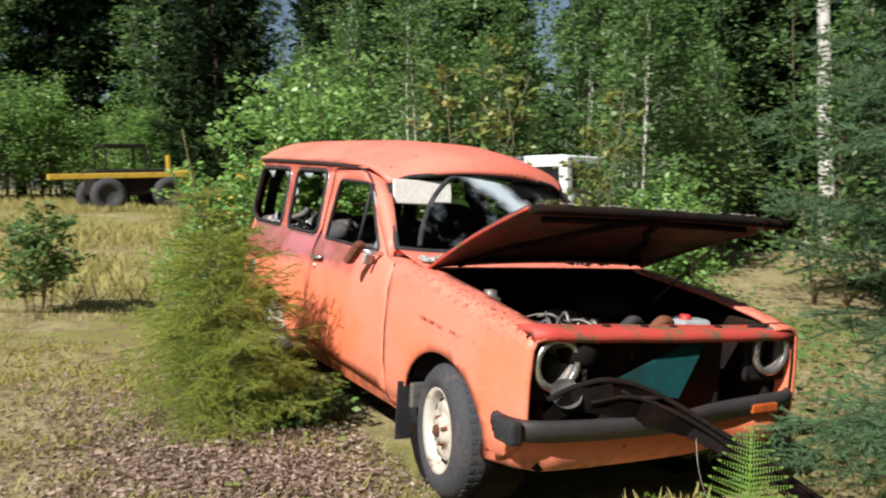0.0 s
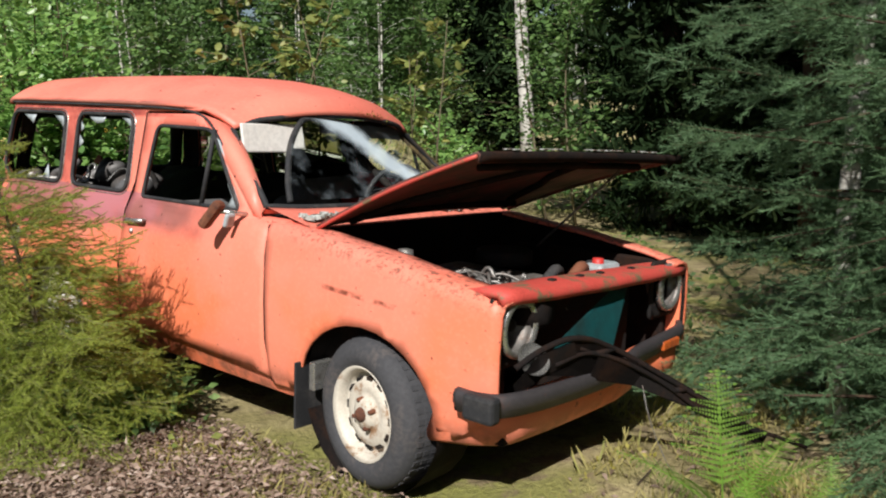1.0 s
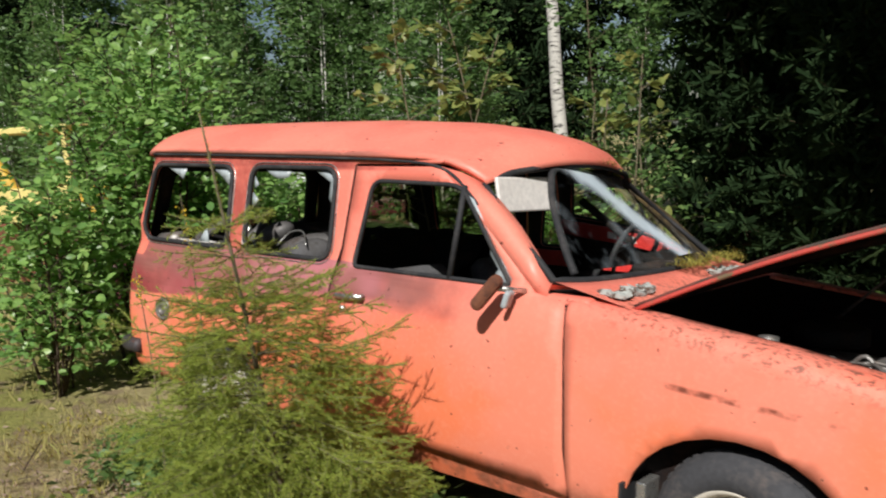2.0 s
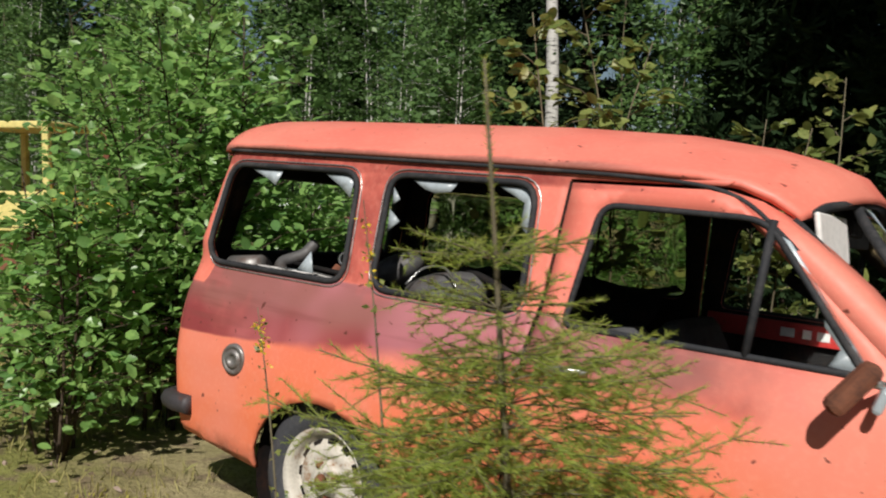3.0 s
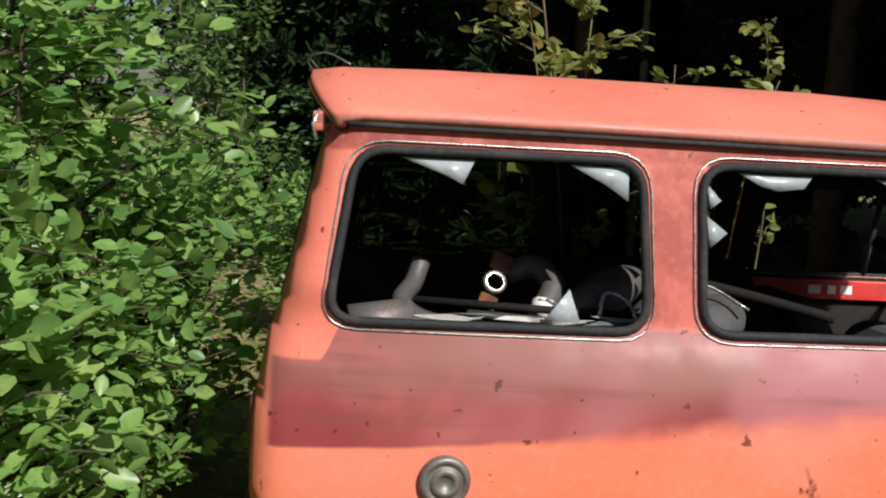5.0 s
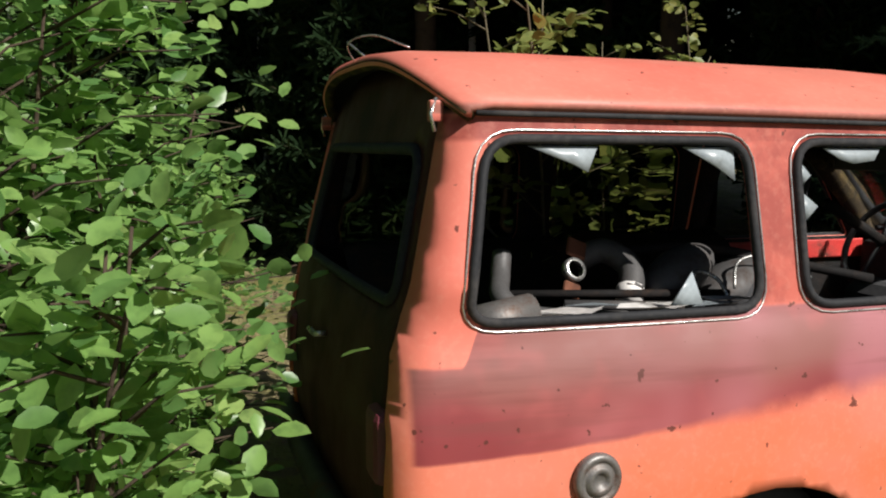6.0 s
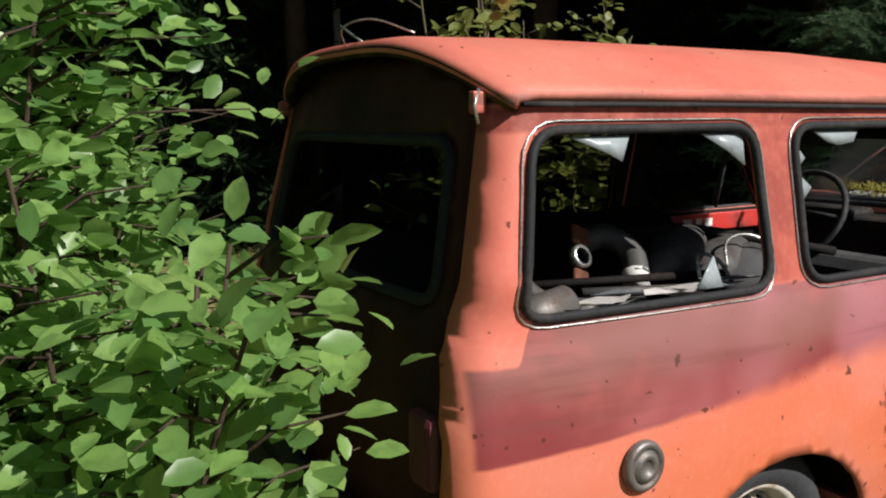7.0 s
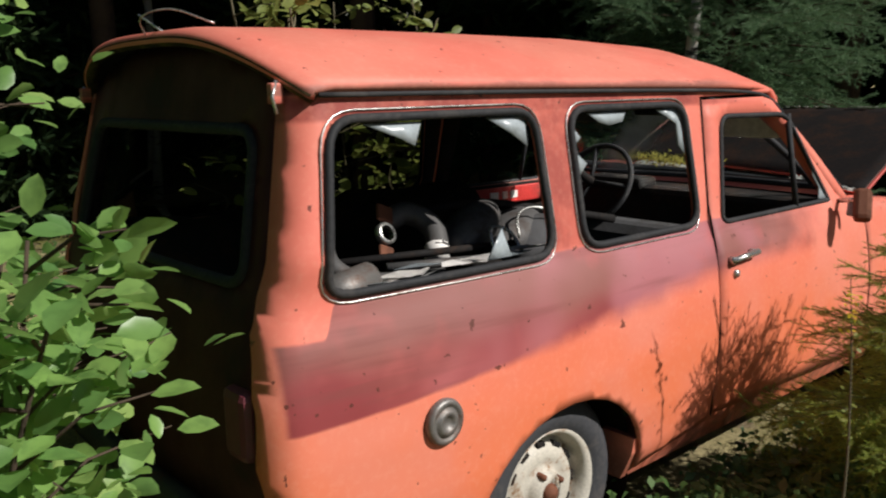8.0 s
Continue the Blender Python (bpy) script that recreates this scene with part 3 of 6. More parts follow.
    tubes("rain_gutter", [(gut, 0.0065)], M["rubber"], car, "dark grimy rain gutter", 6)
    # screen pillar
    rows = []
    for t in (0, 0.25, 0.5, 0.75, 1.0):
        o = Vector((-1.165, YC + s * 0.608, 1.328)).lerp(Vector((-0.665, YC + s * 0.684, 0.895)), t)
        i = Vector((-1.020, YC + s * 0.540, 1.272)).lerp(Vector((-0.652, YC + s * 0.650, 0.962)), t) + Vector((0.02, 0, 0.01)) * math.sin(math.pi * t)
        m = (o + i) / 2 + Vector((0.008, s * 0.012, 0.006))
        rows.append([o, m, i, i + Vector((-0.05, -s * 0.02, -0.02)), o + Vector((-0.01, -s * 0.045, -0.02))])
    # the far pillar takes the dark rim colour, the near one body paint
    loft("screen_pillar", rows, M["paint"] if s < 0 else M["roof_rim"], car, "" if s < 0 else "screen pillar in a dark mossy colour", True)
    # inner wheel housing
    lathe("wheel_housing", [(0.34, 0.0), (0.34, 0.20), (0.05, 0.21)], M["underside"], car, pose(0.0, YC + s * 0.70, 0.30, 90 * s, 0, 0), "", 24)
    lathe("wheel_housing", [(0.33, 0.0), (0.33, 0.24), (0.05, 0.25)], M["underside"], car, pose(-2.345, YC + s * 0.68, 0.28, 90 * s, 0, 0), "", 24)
    if s < 0:
        NEAR_DOOR, NEAR_QUARTER, NEAR_WING = door, quarter, wing
    else:
        FAR_DOOR = door

# roof
rows = []
for xc, xe, we, ze, zc in ((-0.925, -1.015, 0.550, 1.262, 1.340), (-0.930, -1.02, 0.553, 1.275, 1.358), (-0.97, -1.07, 0.575, 1.305, 1.405), (-1.05, -1.14, 0.595, 1.332, 1.436), (-1.18, -1.24, 0.605, 1.345, 1.468), (-1.40, -1.43, 0.612, 1.352, 1.495), (-1.8, -1.8, 0.616, 1.357, 1.512), (-2.3, -2.3, 0.617, 1.362, 1.515), (-2.8, -2.75, 0.617, 1.366, 1.512), (-3.05, -2.98, 0.616, 1.366, 1.506), (-3.108, -3.022, 0.614, 1.363, 1.500), (-3.113, -3.024, 0.612, 1.352, 1.484)):
    row = []
    for k in range(33):
        u = -1 + k / 16
        u = math.copysign(abs(u) ** 0.8, u)
        row.append(Vector((xe + (xc - xe) * (1 - abs(u) ** (4.5 if xc < -2.7 else 1.8)), YC + u * we, ze + (zc - ze) * (1 - abs(u) ** (2.25 if xc > -1.3 else 2.7 if xc > -2.5 else 3.1)))))
    rows.append(row)
roof = loft("roof", rows, M["paint"], car, "domed roof of bleached red paint")
roof.data.materials.append(M["dark"])
md = roof.modifiers.new("thickness", "SOLIDIFY")
md.thickness, md.offset, md.material_offset = 0.02, 1, 1
# mossy rear roof edge, darkened to stand for shade, and a bent wire
tubes("roof_edge", [([r + Vector((-0.004, 0, -0.004)) for r in rows[-2]], 0.017)], M["roof_rim"], car, "mossy rusted rear edge of the roof, darkened for shade", 8)
tubes("wire", [(smooth_path([(-3.10, 0.02, 1.490), (-3.15, -0.05, 1.545), (-3.10, -0.11, 1.565), (-3.03, -0.19, 1.53)], 6), 0.0022), ([(-3.145, -0.03, 1.555), (-3.10, -0.10, 1.500)], 0.003)], M["chrome"], car, "bent thin wire", 5)

# cowl in front of the screen
SCREEN_LOW = smooth_path([(-0.652, YC - 0.650, 0.962), (-0.585, YC - 0.45, 0.955), (-0.54, YC, 0.955), (-0.585, YC + 0.45, 0.955), (-0.652, YC + 0.650, 0.962)], 6)
SCREEN_TOP = smooth_path([(-1.015, YC - 0.548, 1.264), (-0.965, YC - 0.40, 1.314), (-0.925, YC, 1.345), (-0.965, YC + 0.40, 1.314), (-1.015, YC + 0.548, 1.264)], 6)
rows = []
for k, p in enumerate(SCREEN_LOW):
    y = p.y
    rows.append([p + Vector((-0.02, 0, -0.03)), p, p + Vector((0.06, 0, -0.012)), Vector((-0.44, y, 0.918)), Vector((-0.37, y, 0.902)), Vector((-0.372, y, 0.888))])
loft("cowl", rows, M["paint"], car, "flaking red scuttle panel below the windscreen")
for y0 in (-0.60, 0.22):
    bm = bmesh.new()
    vr = random.Random(int(y0 * 100))
    for k in range(70):
        w = vr.uniform(0.006, 0.018)
        bm_box((-w, -w, -w * 0.5), (w, w, w * 0.5), 0, pose(-0.455 + vr.gauss(0, 0.018), y0 + vr.uniform(0, 0.26), 0.930 + vr.uniform(-0.003, 0.006), vr.uniform(-30, 30), vr.uniform(-30, 30), vr.uniform(0, 90)), bm)
    part("air_vent", bm, M["lichen"], car, "lichen-covered air vent")
for s in (-1, 1):
    part("scuttle_corner", bm_box((-0.675, YC + s * 0.645 - 0.032, 0.865), (-0.500, YC + s * 0.645 + 0.032, 0.922), 0.018), M["paint"], car)
# screen seal, loose strip and remaining glass
tubes("windscreen_seal", [(SCREEN_LOW + SCREEN_TOP[::-1], 0.014)], M["rubber"], car, "perished grey windscreen rubber", 8, True)
strip = smooth_path([(-0.640, -0.515, 0.975), (-0.71, -0.47, 1.06), (-0.83, -0.36, 1.20), (-0.925, -0.22, 1.305), (-0.940, -0.13, 1.330)], 6)
tubes("loose_seal", [(strip, 0.014)], M["rubber"], car, "loose grey rubber strip across the windscreen")
rows = []
for k in range(9):
    t = k / 8
    a = strip[int(t * (len(strip) - 1))]
    b = Vector(SCREEN_LOW[-1]).lerp(Vector(SCREEN_TOP[-1]), t)
    rows.append([a.lerp(b, j / 10) + Vector((0.055 * math.sin(math.pi * min(1, 0.25 + j / 12)) - 0.03, 0, 0.01)) for j in range(11)])
screen = loft("windscreen", rows, M["milk_glass"], car, "dusty crazed windscreen glass")
screen.visible_shadow = False
# dry moss lying along the foot of the glass
rng = random.Random(5)
mv, mf = [], []
for k in range(700):
    t = rng.random()
    p = Vector((-0.50 + rng.gauss(0, 0.03), 0.02 + t * 0.55, 0.965 + abs(rng.gauss(0, 0.012))))
    d = Vector((rng.gauss(0, 1), rng.gauss(0, 1), abs(rng.gauss(0, 0.7)))).normalized() * rng.uniform(0.015, 0.04)
    w = Vector((d.y, -d.x, 0)) * 0.12
    i = len(mv)
    mv += [p - w, p + w, p + d]
    mf.append((i, i + 1, i + 2))
for k in range(500):
    t = rng.random()
    p = Vector((-0.93 - 0.10 * t * t, 0.10 + 0.42 * t, 1.355 - 0.07 * t * t)) + Vector((rng.gauss(0, 0.012), 0, rng.gauss(0, 0.006)))
    d = Vector((rng.gauss(0, 1), rng.gauss(0, 1), abs(rng.gauss(0, 0.8)))).normalized() * rng.uniform(0.01, 0.028)
    w = Vector((d.y, -d.x, 0)) * 0.15
    i = len(mv)
    mv += [p - w, p + w, p + d]
    mf.append((i, i + 1, i + 2))
tagged(pydata("windscreen_moss", mv, mf, M["moss_tuft"], car, False, "dry yellow-green moss along the windscreen"), kind="stuff")
part("sun_visor", bm_box((-0.007, -0.525, -0.066), (0.007, -0.190, 0.062), 0.006, pose(-0.958, 0, 1.232, 0, -10, 0)), M["white"], car, "white sun visor folded down")
part("sun_visor", bm_box((-1.035, 0.16, 1.215), (-1.015, 0.54, 1.295), 0.006), M["grey_cloth"], car)

# bonnet, raised at the front
rows_t = []
NR, NF, FF, FR = Vector((-0.38, -0.600, 0.913)), Vector((0.405, -0.612, 1.236)), Vector((0.515, 0.672, 1.222)), Vector((-0.36, 0.640, 0.930))
for i in range(15):
    t = i / 14
    row = []
    for j in range(21):
        v = j / 20
        p = NR.lerp(NF, t).lerp(FR.lerp(FF, t), v)
        crown = 0.020 * (1 - (2 * v - 1) ** 2) * (0.4 + 0.6 * (1 - t))
        p += Vector((0.03 * t * (1 - (2 * v - 1) ** 2), 0, crown + 0.018 * math.sin(math.pi * t)))
        row.append(p)
    rows_t.append(row)
lip = [p + Vector((0.012, 0, -0.010)) for p in rows_t[-1]]
lip2 = [p + Vector((0.004, 0, -0.038)) for p in rows_t[-1]]
bonnet = loft("bonnet", rows_t + [lip, lip2], M["bonnet"], car, "rusted dark red bonnet raised at the front")
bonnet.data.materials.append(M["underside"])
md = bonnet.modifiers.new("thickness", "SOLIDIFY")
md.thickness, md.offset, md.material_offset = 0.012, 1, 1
edge = [r[0] + Vector((0, -0.003, -0.016)) for r in rows_t]
tubes("bonnet_flange", [(edge, 0.007)], M["slam"], bonnet, "")
tubes("bonnet_flange", [([r[-1] + Vector((0, 0.004, -0.01)) for r in rows_t], 0.014)], M["bonnet"], bonnet, "")
ribs = []
for a, b in (((1, 2), (13, 10)), ((1, 18), (13, 10)), ((12, 2), (12, 18)), ((2, 2), (2, 18))):
    ribs.append(([rows_t[int(a[0] + (b[0] - a[0]) * q / 6)][int(a[1] + (b[1] - a[1]) * q / 6)] + Vector((0, 0, -0.025)) for q in range(7)], 0.014))
for rib in ribs:
    tubes("bonnet_rib", [rib], M["underside"], bonnet, "", 6)
chips = bmesh.new()
for k in range(26):
    v = rng.randint(2, 19)
    p = rows_t[-1][v] + Vector((rng.uniform(-0.03, 0.005), rng.uniform(-0.03, 0.03), 0.004))
    bm_box(tuple(p), tuple(p + Vector((rng.uniform(0.006, 0.02), rng.uniform(0.01, 0.05), 0.004))), 0, None, chips)
tagged(part("flaked_filler", chips, M["lichen"], bonnet, "pale flaking filler"), kind="stuff")
tubes("bonnet_stay", [([(-0.05, 0.45, 0.78), (0.30, 0.55, 1.15)], 0.006)], M["steel"], car, "thin steel bonnet stay", 6)

# nose: slam panel, lamp panels, valance, bumper
rows = []
for k in range(15):
    y = -0.66 + 1.36 * k / 14
    f = 1 - ((y - YC) / 0.69) ** 2
    z = 0.798 - 0.045 * (k / 14) + 0.0015 * math.sin(k * 1.7)
    rows.append([Vector((0.40, y, z - 0.012)), Vector((0.47, y, z + 0.004)), Vector((0.555 + 0.03 * f, y, z)), Vector((0.572 + 0.03 * f, y, z - 0.02)), Vector((0.568 + 0.03 * f, y, z - 0.045)), Vector((0.545 + 0.03 * f, y, z - 0.042)), Vector((0.54 + 0.03 * f, y, z - 0.024)), Vector((0.40, y, z - 0.03))])
loft("slam_panel", rows, M["slam"], car, "dented red panel above the grille opening", True)
for k, y in enumerate((-0.31, -0.12, 0.03, 0.28)):
    part("slot", bm_box((0.50, y, 0.766), (0.525, y + 0.03, 0.8085 - 0.036 * (y + 0.66)), 0.004), M["dark"], car)
for s, y, zc in ((-1, -0.543, 0.665), (1, 0.578, 0.664)):
    surr = sheet("headlamp_panel", rounded([(y - 0.125, zc - 0.135), (y + 0.125, zc - 0.135), (y + 0.125, zc + 0.115), (y - 0.125, zc + 0.115)], 0.03), [[(y + 0.088 * math.cos(a * math.pi / 12), zc + 0.088 * math.sin(a * math.pi / 12)) for a in range(24)]], lambda u, v: Vector((0.530, u, v)), M["dark"], car, "dark headlamp panel", 0.04, 0.012)
    lamp = lathe("headlamp", [(0.092, 0.030), (0.098, 0.022), (0.096, 0.006), (0.084, 0.010), (0.078, -0.015), (0.060, -0.055), (0.028, -0.075), (0.0, -0.078)], M["steel"], car, pose(0.532, y, zc, 0, 90, 0), "round headlamp bowl with its glass missing" if s > 0 else "broken round headlamp hanging in its bowl")
    lathe("lamp_ring", [(0.078, 0.022), (0.088, 0.034), (0.104, 0.026), (0.104, 0.004), (0.090, 0.004)], M["chrome"], lamp, pose(0.535, y, zc, 0, 90, 0), "tarnished chrome ring")
    if s < 0:
        lathe("lamp_bulb", [(0.0, 0.028), (0.020, 0.022), (0.026, 0.0), (0.022, -0.03)], M["dark"], lamp, pose(0.50, y + 0.01, zc, 0, 90, 0), "", 16)
        lathe("lamp_reflector", [(0.058, 0.02), (0.048, 0.004), (0.025, -0.008), (0.0, -0.010)], M["chrome"], lamp, pose(0.60, y + 0.01, zc - 0.105, 20, 50, 0), "fallen bright reflector", 24)
        lathe("lamp_shroud", [(0.0, 0.05), (0.055, 0.048), (0.075, 0.02), (0.080, -0.06), (0.0, -0.06)], M["underside"], lamp, pose(0.525, y + 0.135, zc + 0.045, 0, 80, 10), "black lamp housing knocked loose", 20)
    else:
        lathe("lamp_core", [(0.0, 0.0), (0.05, -0.003), (0.058, -0.01)], M["rust"], lamp, pose(0.495, y, zc, 0, 90, 0), "", 20)
    # inner wing return beside the lamp
    loft("wing_return", [[Vector((0.575, YC + s * half(0.57, z), z)) for z in (0.40, 0.5, 0.6, 0.7, 0.735)], [Vector((0.50, YC + s * (half(0.57, z) - 0.035), z)) for z in (0.40, 0.5, 0.6, 0.7, 0.735)]], M["paint"], car)
rows = []
for k in range(25):
    u = -1 + k / 12
    y = YC + u * 0.705
    r = 0.575 + 0.045 * (1 - abs(u) ** 3) - 0.17 * max(0, abs(u) - 0.88) / 0.12
    dent = -0.03 * math.exp(-((u - 0.45) / 0.2) ** 2)
    rows.append([Vector((r + dent - q, y, z)) for z, q in ((0.44, 0.03), (0.40, 0.005), (0.35, 0.0), (0.30, 0.015), (0.265, 0.05), (0.25, 0.10), (0.27, 0.12), (0.44, 0.06))])
loft("front_valance", rows, M["paint"], car, "orange painted valance below the bumper", True)


def bumper_rows(pts):
    rows = []
    prof = [(0.0, -0.040), (0.016, -0.036), (0.020, -0.012), (0.026, -0.006), (0.026, 0.020), (0.018, 0.036), (0.0, 0.040), (-0.010, 0.034), (-0.010, -0.034)]
    for i, p in enumerate(pts):
        d = (pts[min(i + 1, len(pts) - 1)] - pts[max(i - 1, 0)]).normalized()
        o = Vector((d.y, -d.x, 0)).normalized()
        if o.x < -0.1 or (abs(o.x) <= 0.1 and o.y * p.y < 0):
            o = -o
        rows.append([p + o * a + Vector((0, 0, b)) for a, b in prof])
    return rows


pts = smooth_path([(0.45, -0.722, 0.442), (0.54, -0.720, 0.442), (0.605, -0.65, 0.440), (0.640, -0.40, 0.436), (0.650, -0.05, 0.436), (0.60, 0.22, 0.440), (0.590, 0.45, 0.450), (0.575, 0.64, 0.455), (0.52, 0.735, 0.46), (0.44, 0.740, 0.46)], 6)
bump = loft("front_bumper", bumper_rows(pts), M["bumper"], car, "grey rusty steel front bumper, bent and scuffed", True)
part("end_cap", bm_box((0.500, -0.770, 0.396), (0.622, -0.716, 0.484), 0.014, None), M["rubber"], bump, "black rubber end cap")
part("indicator", bm_box((0.622, -0.56, 0.405), (0.664, -0.40, 0.445), 0.008, pose(0, 0, 0, 0, 0, -6)), M["amber"], bump, "dull amber indicator lens")
part("indicator", bm_box((0.60, 0.42, 0.42), (0.624, 0.57, 0.46), 0.008), M["amber"], bump, "dull amber indicator lens")
# teal sheet wedged in the grille opening
teal = bmesh.new()
vs = [teal.verts.new(p) for p in ((0.565, -0.36, 0.565), (0.600, 0.02, 0.510), (0.555, 0.20, 0.735), (0.545, 0.16, 0.745))]
teal.faces.new(vs)
bmesh.ops.solidify(teal, geom=teal.faces[:], thickness=0.008)
part("plastic_sheet", teal, M["teal"], car, "torn teal plastic sheet in the grille opening")
# engine bay
part("radiator", bm_box((0.42, -0.30, 0.32), (0.47, 0.38, 0.72), 0.006), M["dark"], car, "black radiator")
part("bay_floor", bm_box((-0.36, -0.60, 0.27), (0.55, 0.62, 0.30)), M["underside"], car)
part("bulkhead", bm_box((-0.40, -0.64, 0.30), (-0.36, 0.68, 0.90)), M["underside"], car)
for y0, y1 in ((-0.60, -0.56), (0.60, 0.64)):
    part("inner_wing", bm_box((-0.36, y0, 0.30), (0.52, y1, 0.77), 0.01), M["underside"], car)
part("engine_block", bm_box((-0.25, -0.16, 0.35), (0.30, 0.22, 0.66), 0.03), M["dark"], car, "black greasy engine block")
part("valve_cover", bm_box((-0.22, -0.07, 0.66), (0.26, 0.09, 0.73), 0.025), M["steel"], car)
lathe("air_filter", [(0.0, 0.03), (0.10, 0.03), (0.12, 0.02), (0.12, -0.03), (0.0, -0.03)], M["dark"], car, pose(0.02, 0.10, 0.78), "round black air filter")
hoses = []
for k in range(34):
    a = Vector((rng.uniform(0.10, 0.42), rng.uniform(-0.50, -0.12), rng.uniform(0.64, 0.745)))
    b = a + Vector((rng.uniform(-0.15, 0.15), rng.uniform(-0.12, 0.2), rng.uniform(-0.04, 0.06)))
    hoses.append((smooth_path([a, (a + b) / 2 + Vector((0, 0, rng.uniform(0.01, 0.06))), b], 4), rng.uniform(0.003, 0.008)))
for hz in hoses:
    tubes("hose", [hz], M["steel"], car, "", 6)
for k, (x, y, r) in enumerate(((0.33, -0.02, 0.045), (0.36, 0.12, 0.05), (0.34, 0.22, 0.035))):
    tubes("hose", [(smooth_path([(x, y - 0.07, 0.70), (x + 0.03, y - 0.02, 0.775), (x, y + 0.06, 0.745), (x - 0.06, y + 0.08, 0.66)], 5), r * 0.5)], M["rust"] if k == 1 else M["rubber"], car)
res = part("washer_bottle", bm_box((0.36, 0.17, 0.70), (0.45, 0.33, 0.785), 0.018), M["shard"], car, "grubby pale plastic fluid bottle")
lathe("cap", [(0.0, 0.022), (0.022, 0.020), (0.025, 0.0)], M["red_inner"], res, pose(0.405, 0.215, 0.785), "red screw cap", 16)
lathe("filler_cap", [(0.0, 0.06), (0.028, 0.055), (0.03, 0.03), (0.045, 0.025), (0.05, -0.03)], M["chrome"], car, pose(0.0, -0.50, 0.80), "", 16)
part("bracket", bm_box((-0.30, -0.575, 0.835), (-0.16, -0.545, 0.86), 0.006, pose(0, 0, 0, 0, -8, 0)), M["paint"], car)
# bent grille bars hanging from the nose
bars = [(smooth_path([(0.585, -0.60, 0.545), (0.625, -0.50, 0.600), (0.665, -0.36, 0.62), (0.70, -0.15, 0.55), (0.86, 0.12, 0.38), (1.06, 0.42, 0.17)], 5), 0.011), (smooth_path([(0.64, -0.45, 0.54), (0.68, -0.25, 0.55), (0.80, 0.02, 0.42), (0.98, 0.28, 0.19)], 5), 0.009), (smooth_path([(0.66, -0.33, 0.58), (0.70, -0.10, 0.49), (0.92, 0.26, 0.27), (1.16, 0.62, 0.10)], 5), 0.008), ([(0.70, -0.15, 0.55), (0.68, -0.25, 0.55)], 0.010), ([(0.86, 0.12, 0.38), (0.84, 0.07, 0.385)], 0.010)]
grille = thing("broken_grille", "black broken grille frame hanging from the car nose", "car grille", K.copy())
for b in bars:
    tubes("bar", [b], M["underside"], grille, "", 8)
gb = bmesh.new()
v = [gb.verts.new(p) for p in ((0.665, -0.36, 0.615), (0.70, -0.13, 0.545), (0.70, -0.02, 0.46), (0.66, -0.24, 0.46), (0.63, -0.50, 0.51), (0.625, -0.52, 0.585))]
gb.faces.new(v)
bmesh.ops.solidify(gb, geom=gb.faces[:], thickness=0.012)
part("plate", gb, M["underside"], grille)
for outline in (((0.690, -0.24, 0.555), (0.770, -0.02, 0.485), (0.880, 0.15, 0.375), (1.065, 0.43, 0.175), (1.045, 0.44, 0.120), (0.850, 0.12, 0.315), (0.735, -0.06, 0.405), (0.665, -0.26, 0.455)), ((0.600, -0.63, 0.500), (0.632, -0.54, 0.585), (0.668, -0.38, 0.612), (0.660, -0.34, 0.545), (0.628, -0.50, 0.505), (0.600, -0.61, 0.455))):
    gb = bmesh.new()
    gb.faces.new([gb.verts.new(p) for p in outline])
    bmesh.ops.solidify(gb, geom=gb.faces[:], thickness=0.014)
    part("plate", gb, M["underside"], grille)
tubes("wire", [(smooth_path([(0.74, -0.02, 0.44), (0.80, -0.05, 0.30), (0.86, -0.03, 0.16), (0.90, -0.02, 0.10)], 5), 0.002)], M["steel"], grille, "thin hanging steel wire", 5)

# tail: tailgate with window, hinge, bumper
def tail_skin(y, z):
    u = (y - YC) / 0.62
    return Vector((lerp(REAR, z) + 0.014 - 0.02 * (1 - min(1, abs(u)) ** 2.5), y, z))


# the shade on the rear face is put into the tailgate's colour
gate = sheet("tailgate", [(YC - 0.535, 1.37), (YC - 0.545, 1.2), (YC - 0.565, 0.95), (YC - 0.605, 0.7), (YC - 0.60, 0.33), (YC + 0.60, 0.33), (YC + 0.605, 0.7), (YC + 0.565, 0.95), (YC + 0.545, 1.2), (YC + 0.535, 1.37), (YC + 0.45, 1.43), (YC + 0.25, 1.49), (YC, 1.50), (YC - 0.25, 1.49), (YC - 0.45, 1.43)], [rounded([(YC - 0.50, 0.965), (YC + 0.50, 0.965), (YC + 0.46, 1.29), (YC - 0.46, 1.29)], 0.06)], tail_skin, M["shaded_tail_red"], car, "tailgate in red darkened to stand for shade, with empty window", 0.05, -0.014, M["dark"])
pts = [tail_skin(p[0], p[1]) for p in dense(rounded([(YC - 0.50, 0.965), (YC + 0.50, 0.965), (YC + 0.46, 1.29), (YC - 0.46, 1.29)], 0.06), 0.05)]
tubes("window_seal", [(pts, 0.014)], M["rubber"], gate, "", 8, True)
tubes("tailgate_handle", [([tail_skin(0.02, 0.80) + Vector((-0.03, 0, 0)), tail_skin(0.10, 0.80) + Vector((-0.03, 0, 0))], 0.008), ([tail_skin(0.02, 0.80), tail_skin(0.02, 0.80) + Vector((-0.032, 0, 0))], 0.008)], M["chrome"], gate, "chrome tailgate handle")
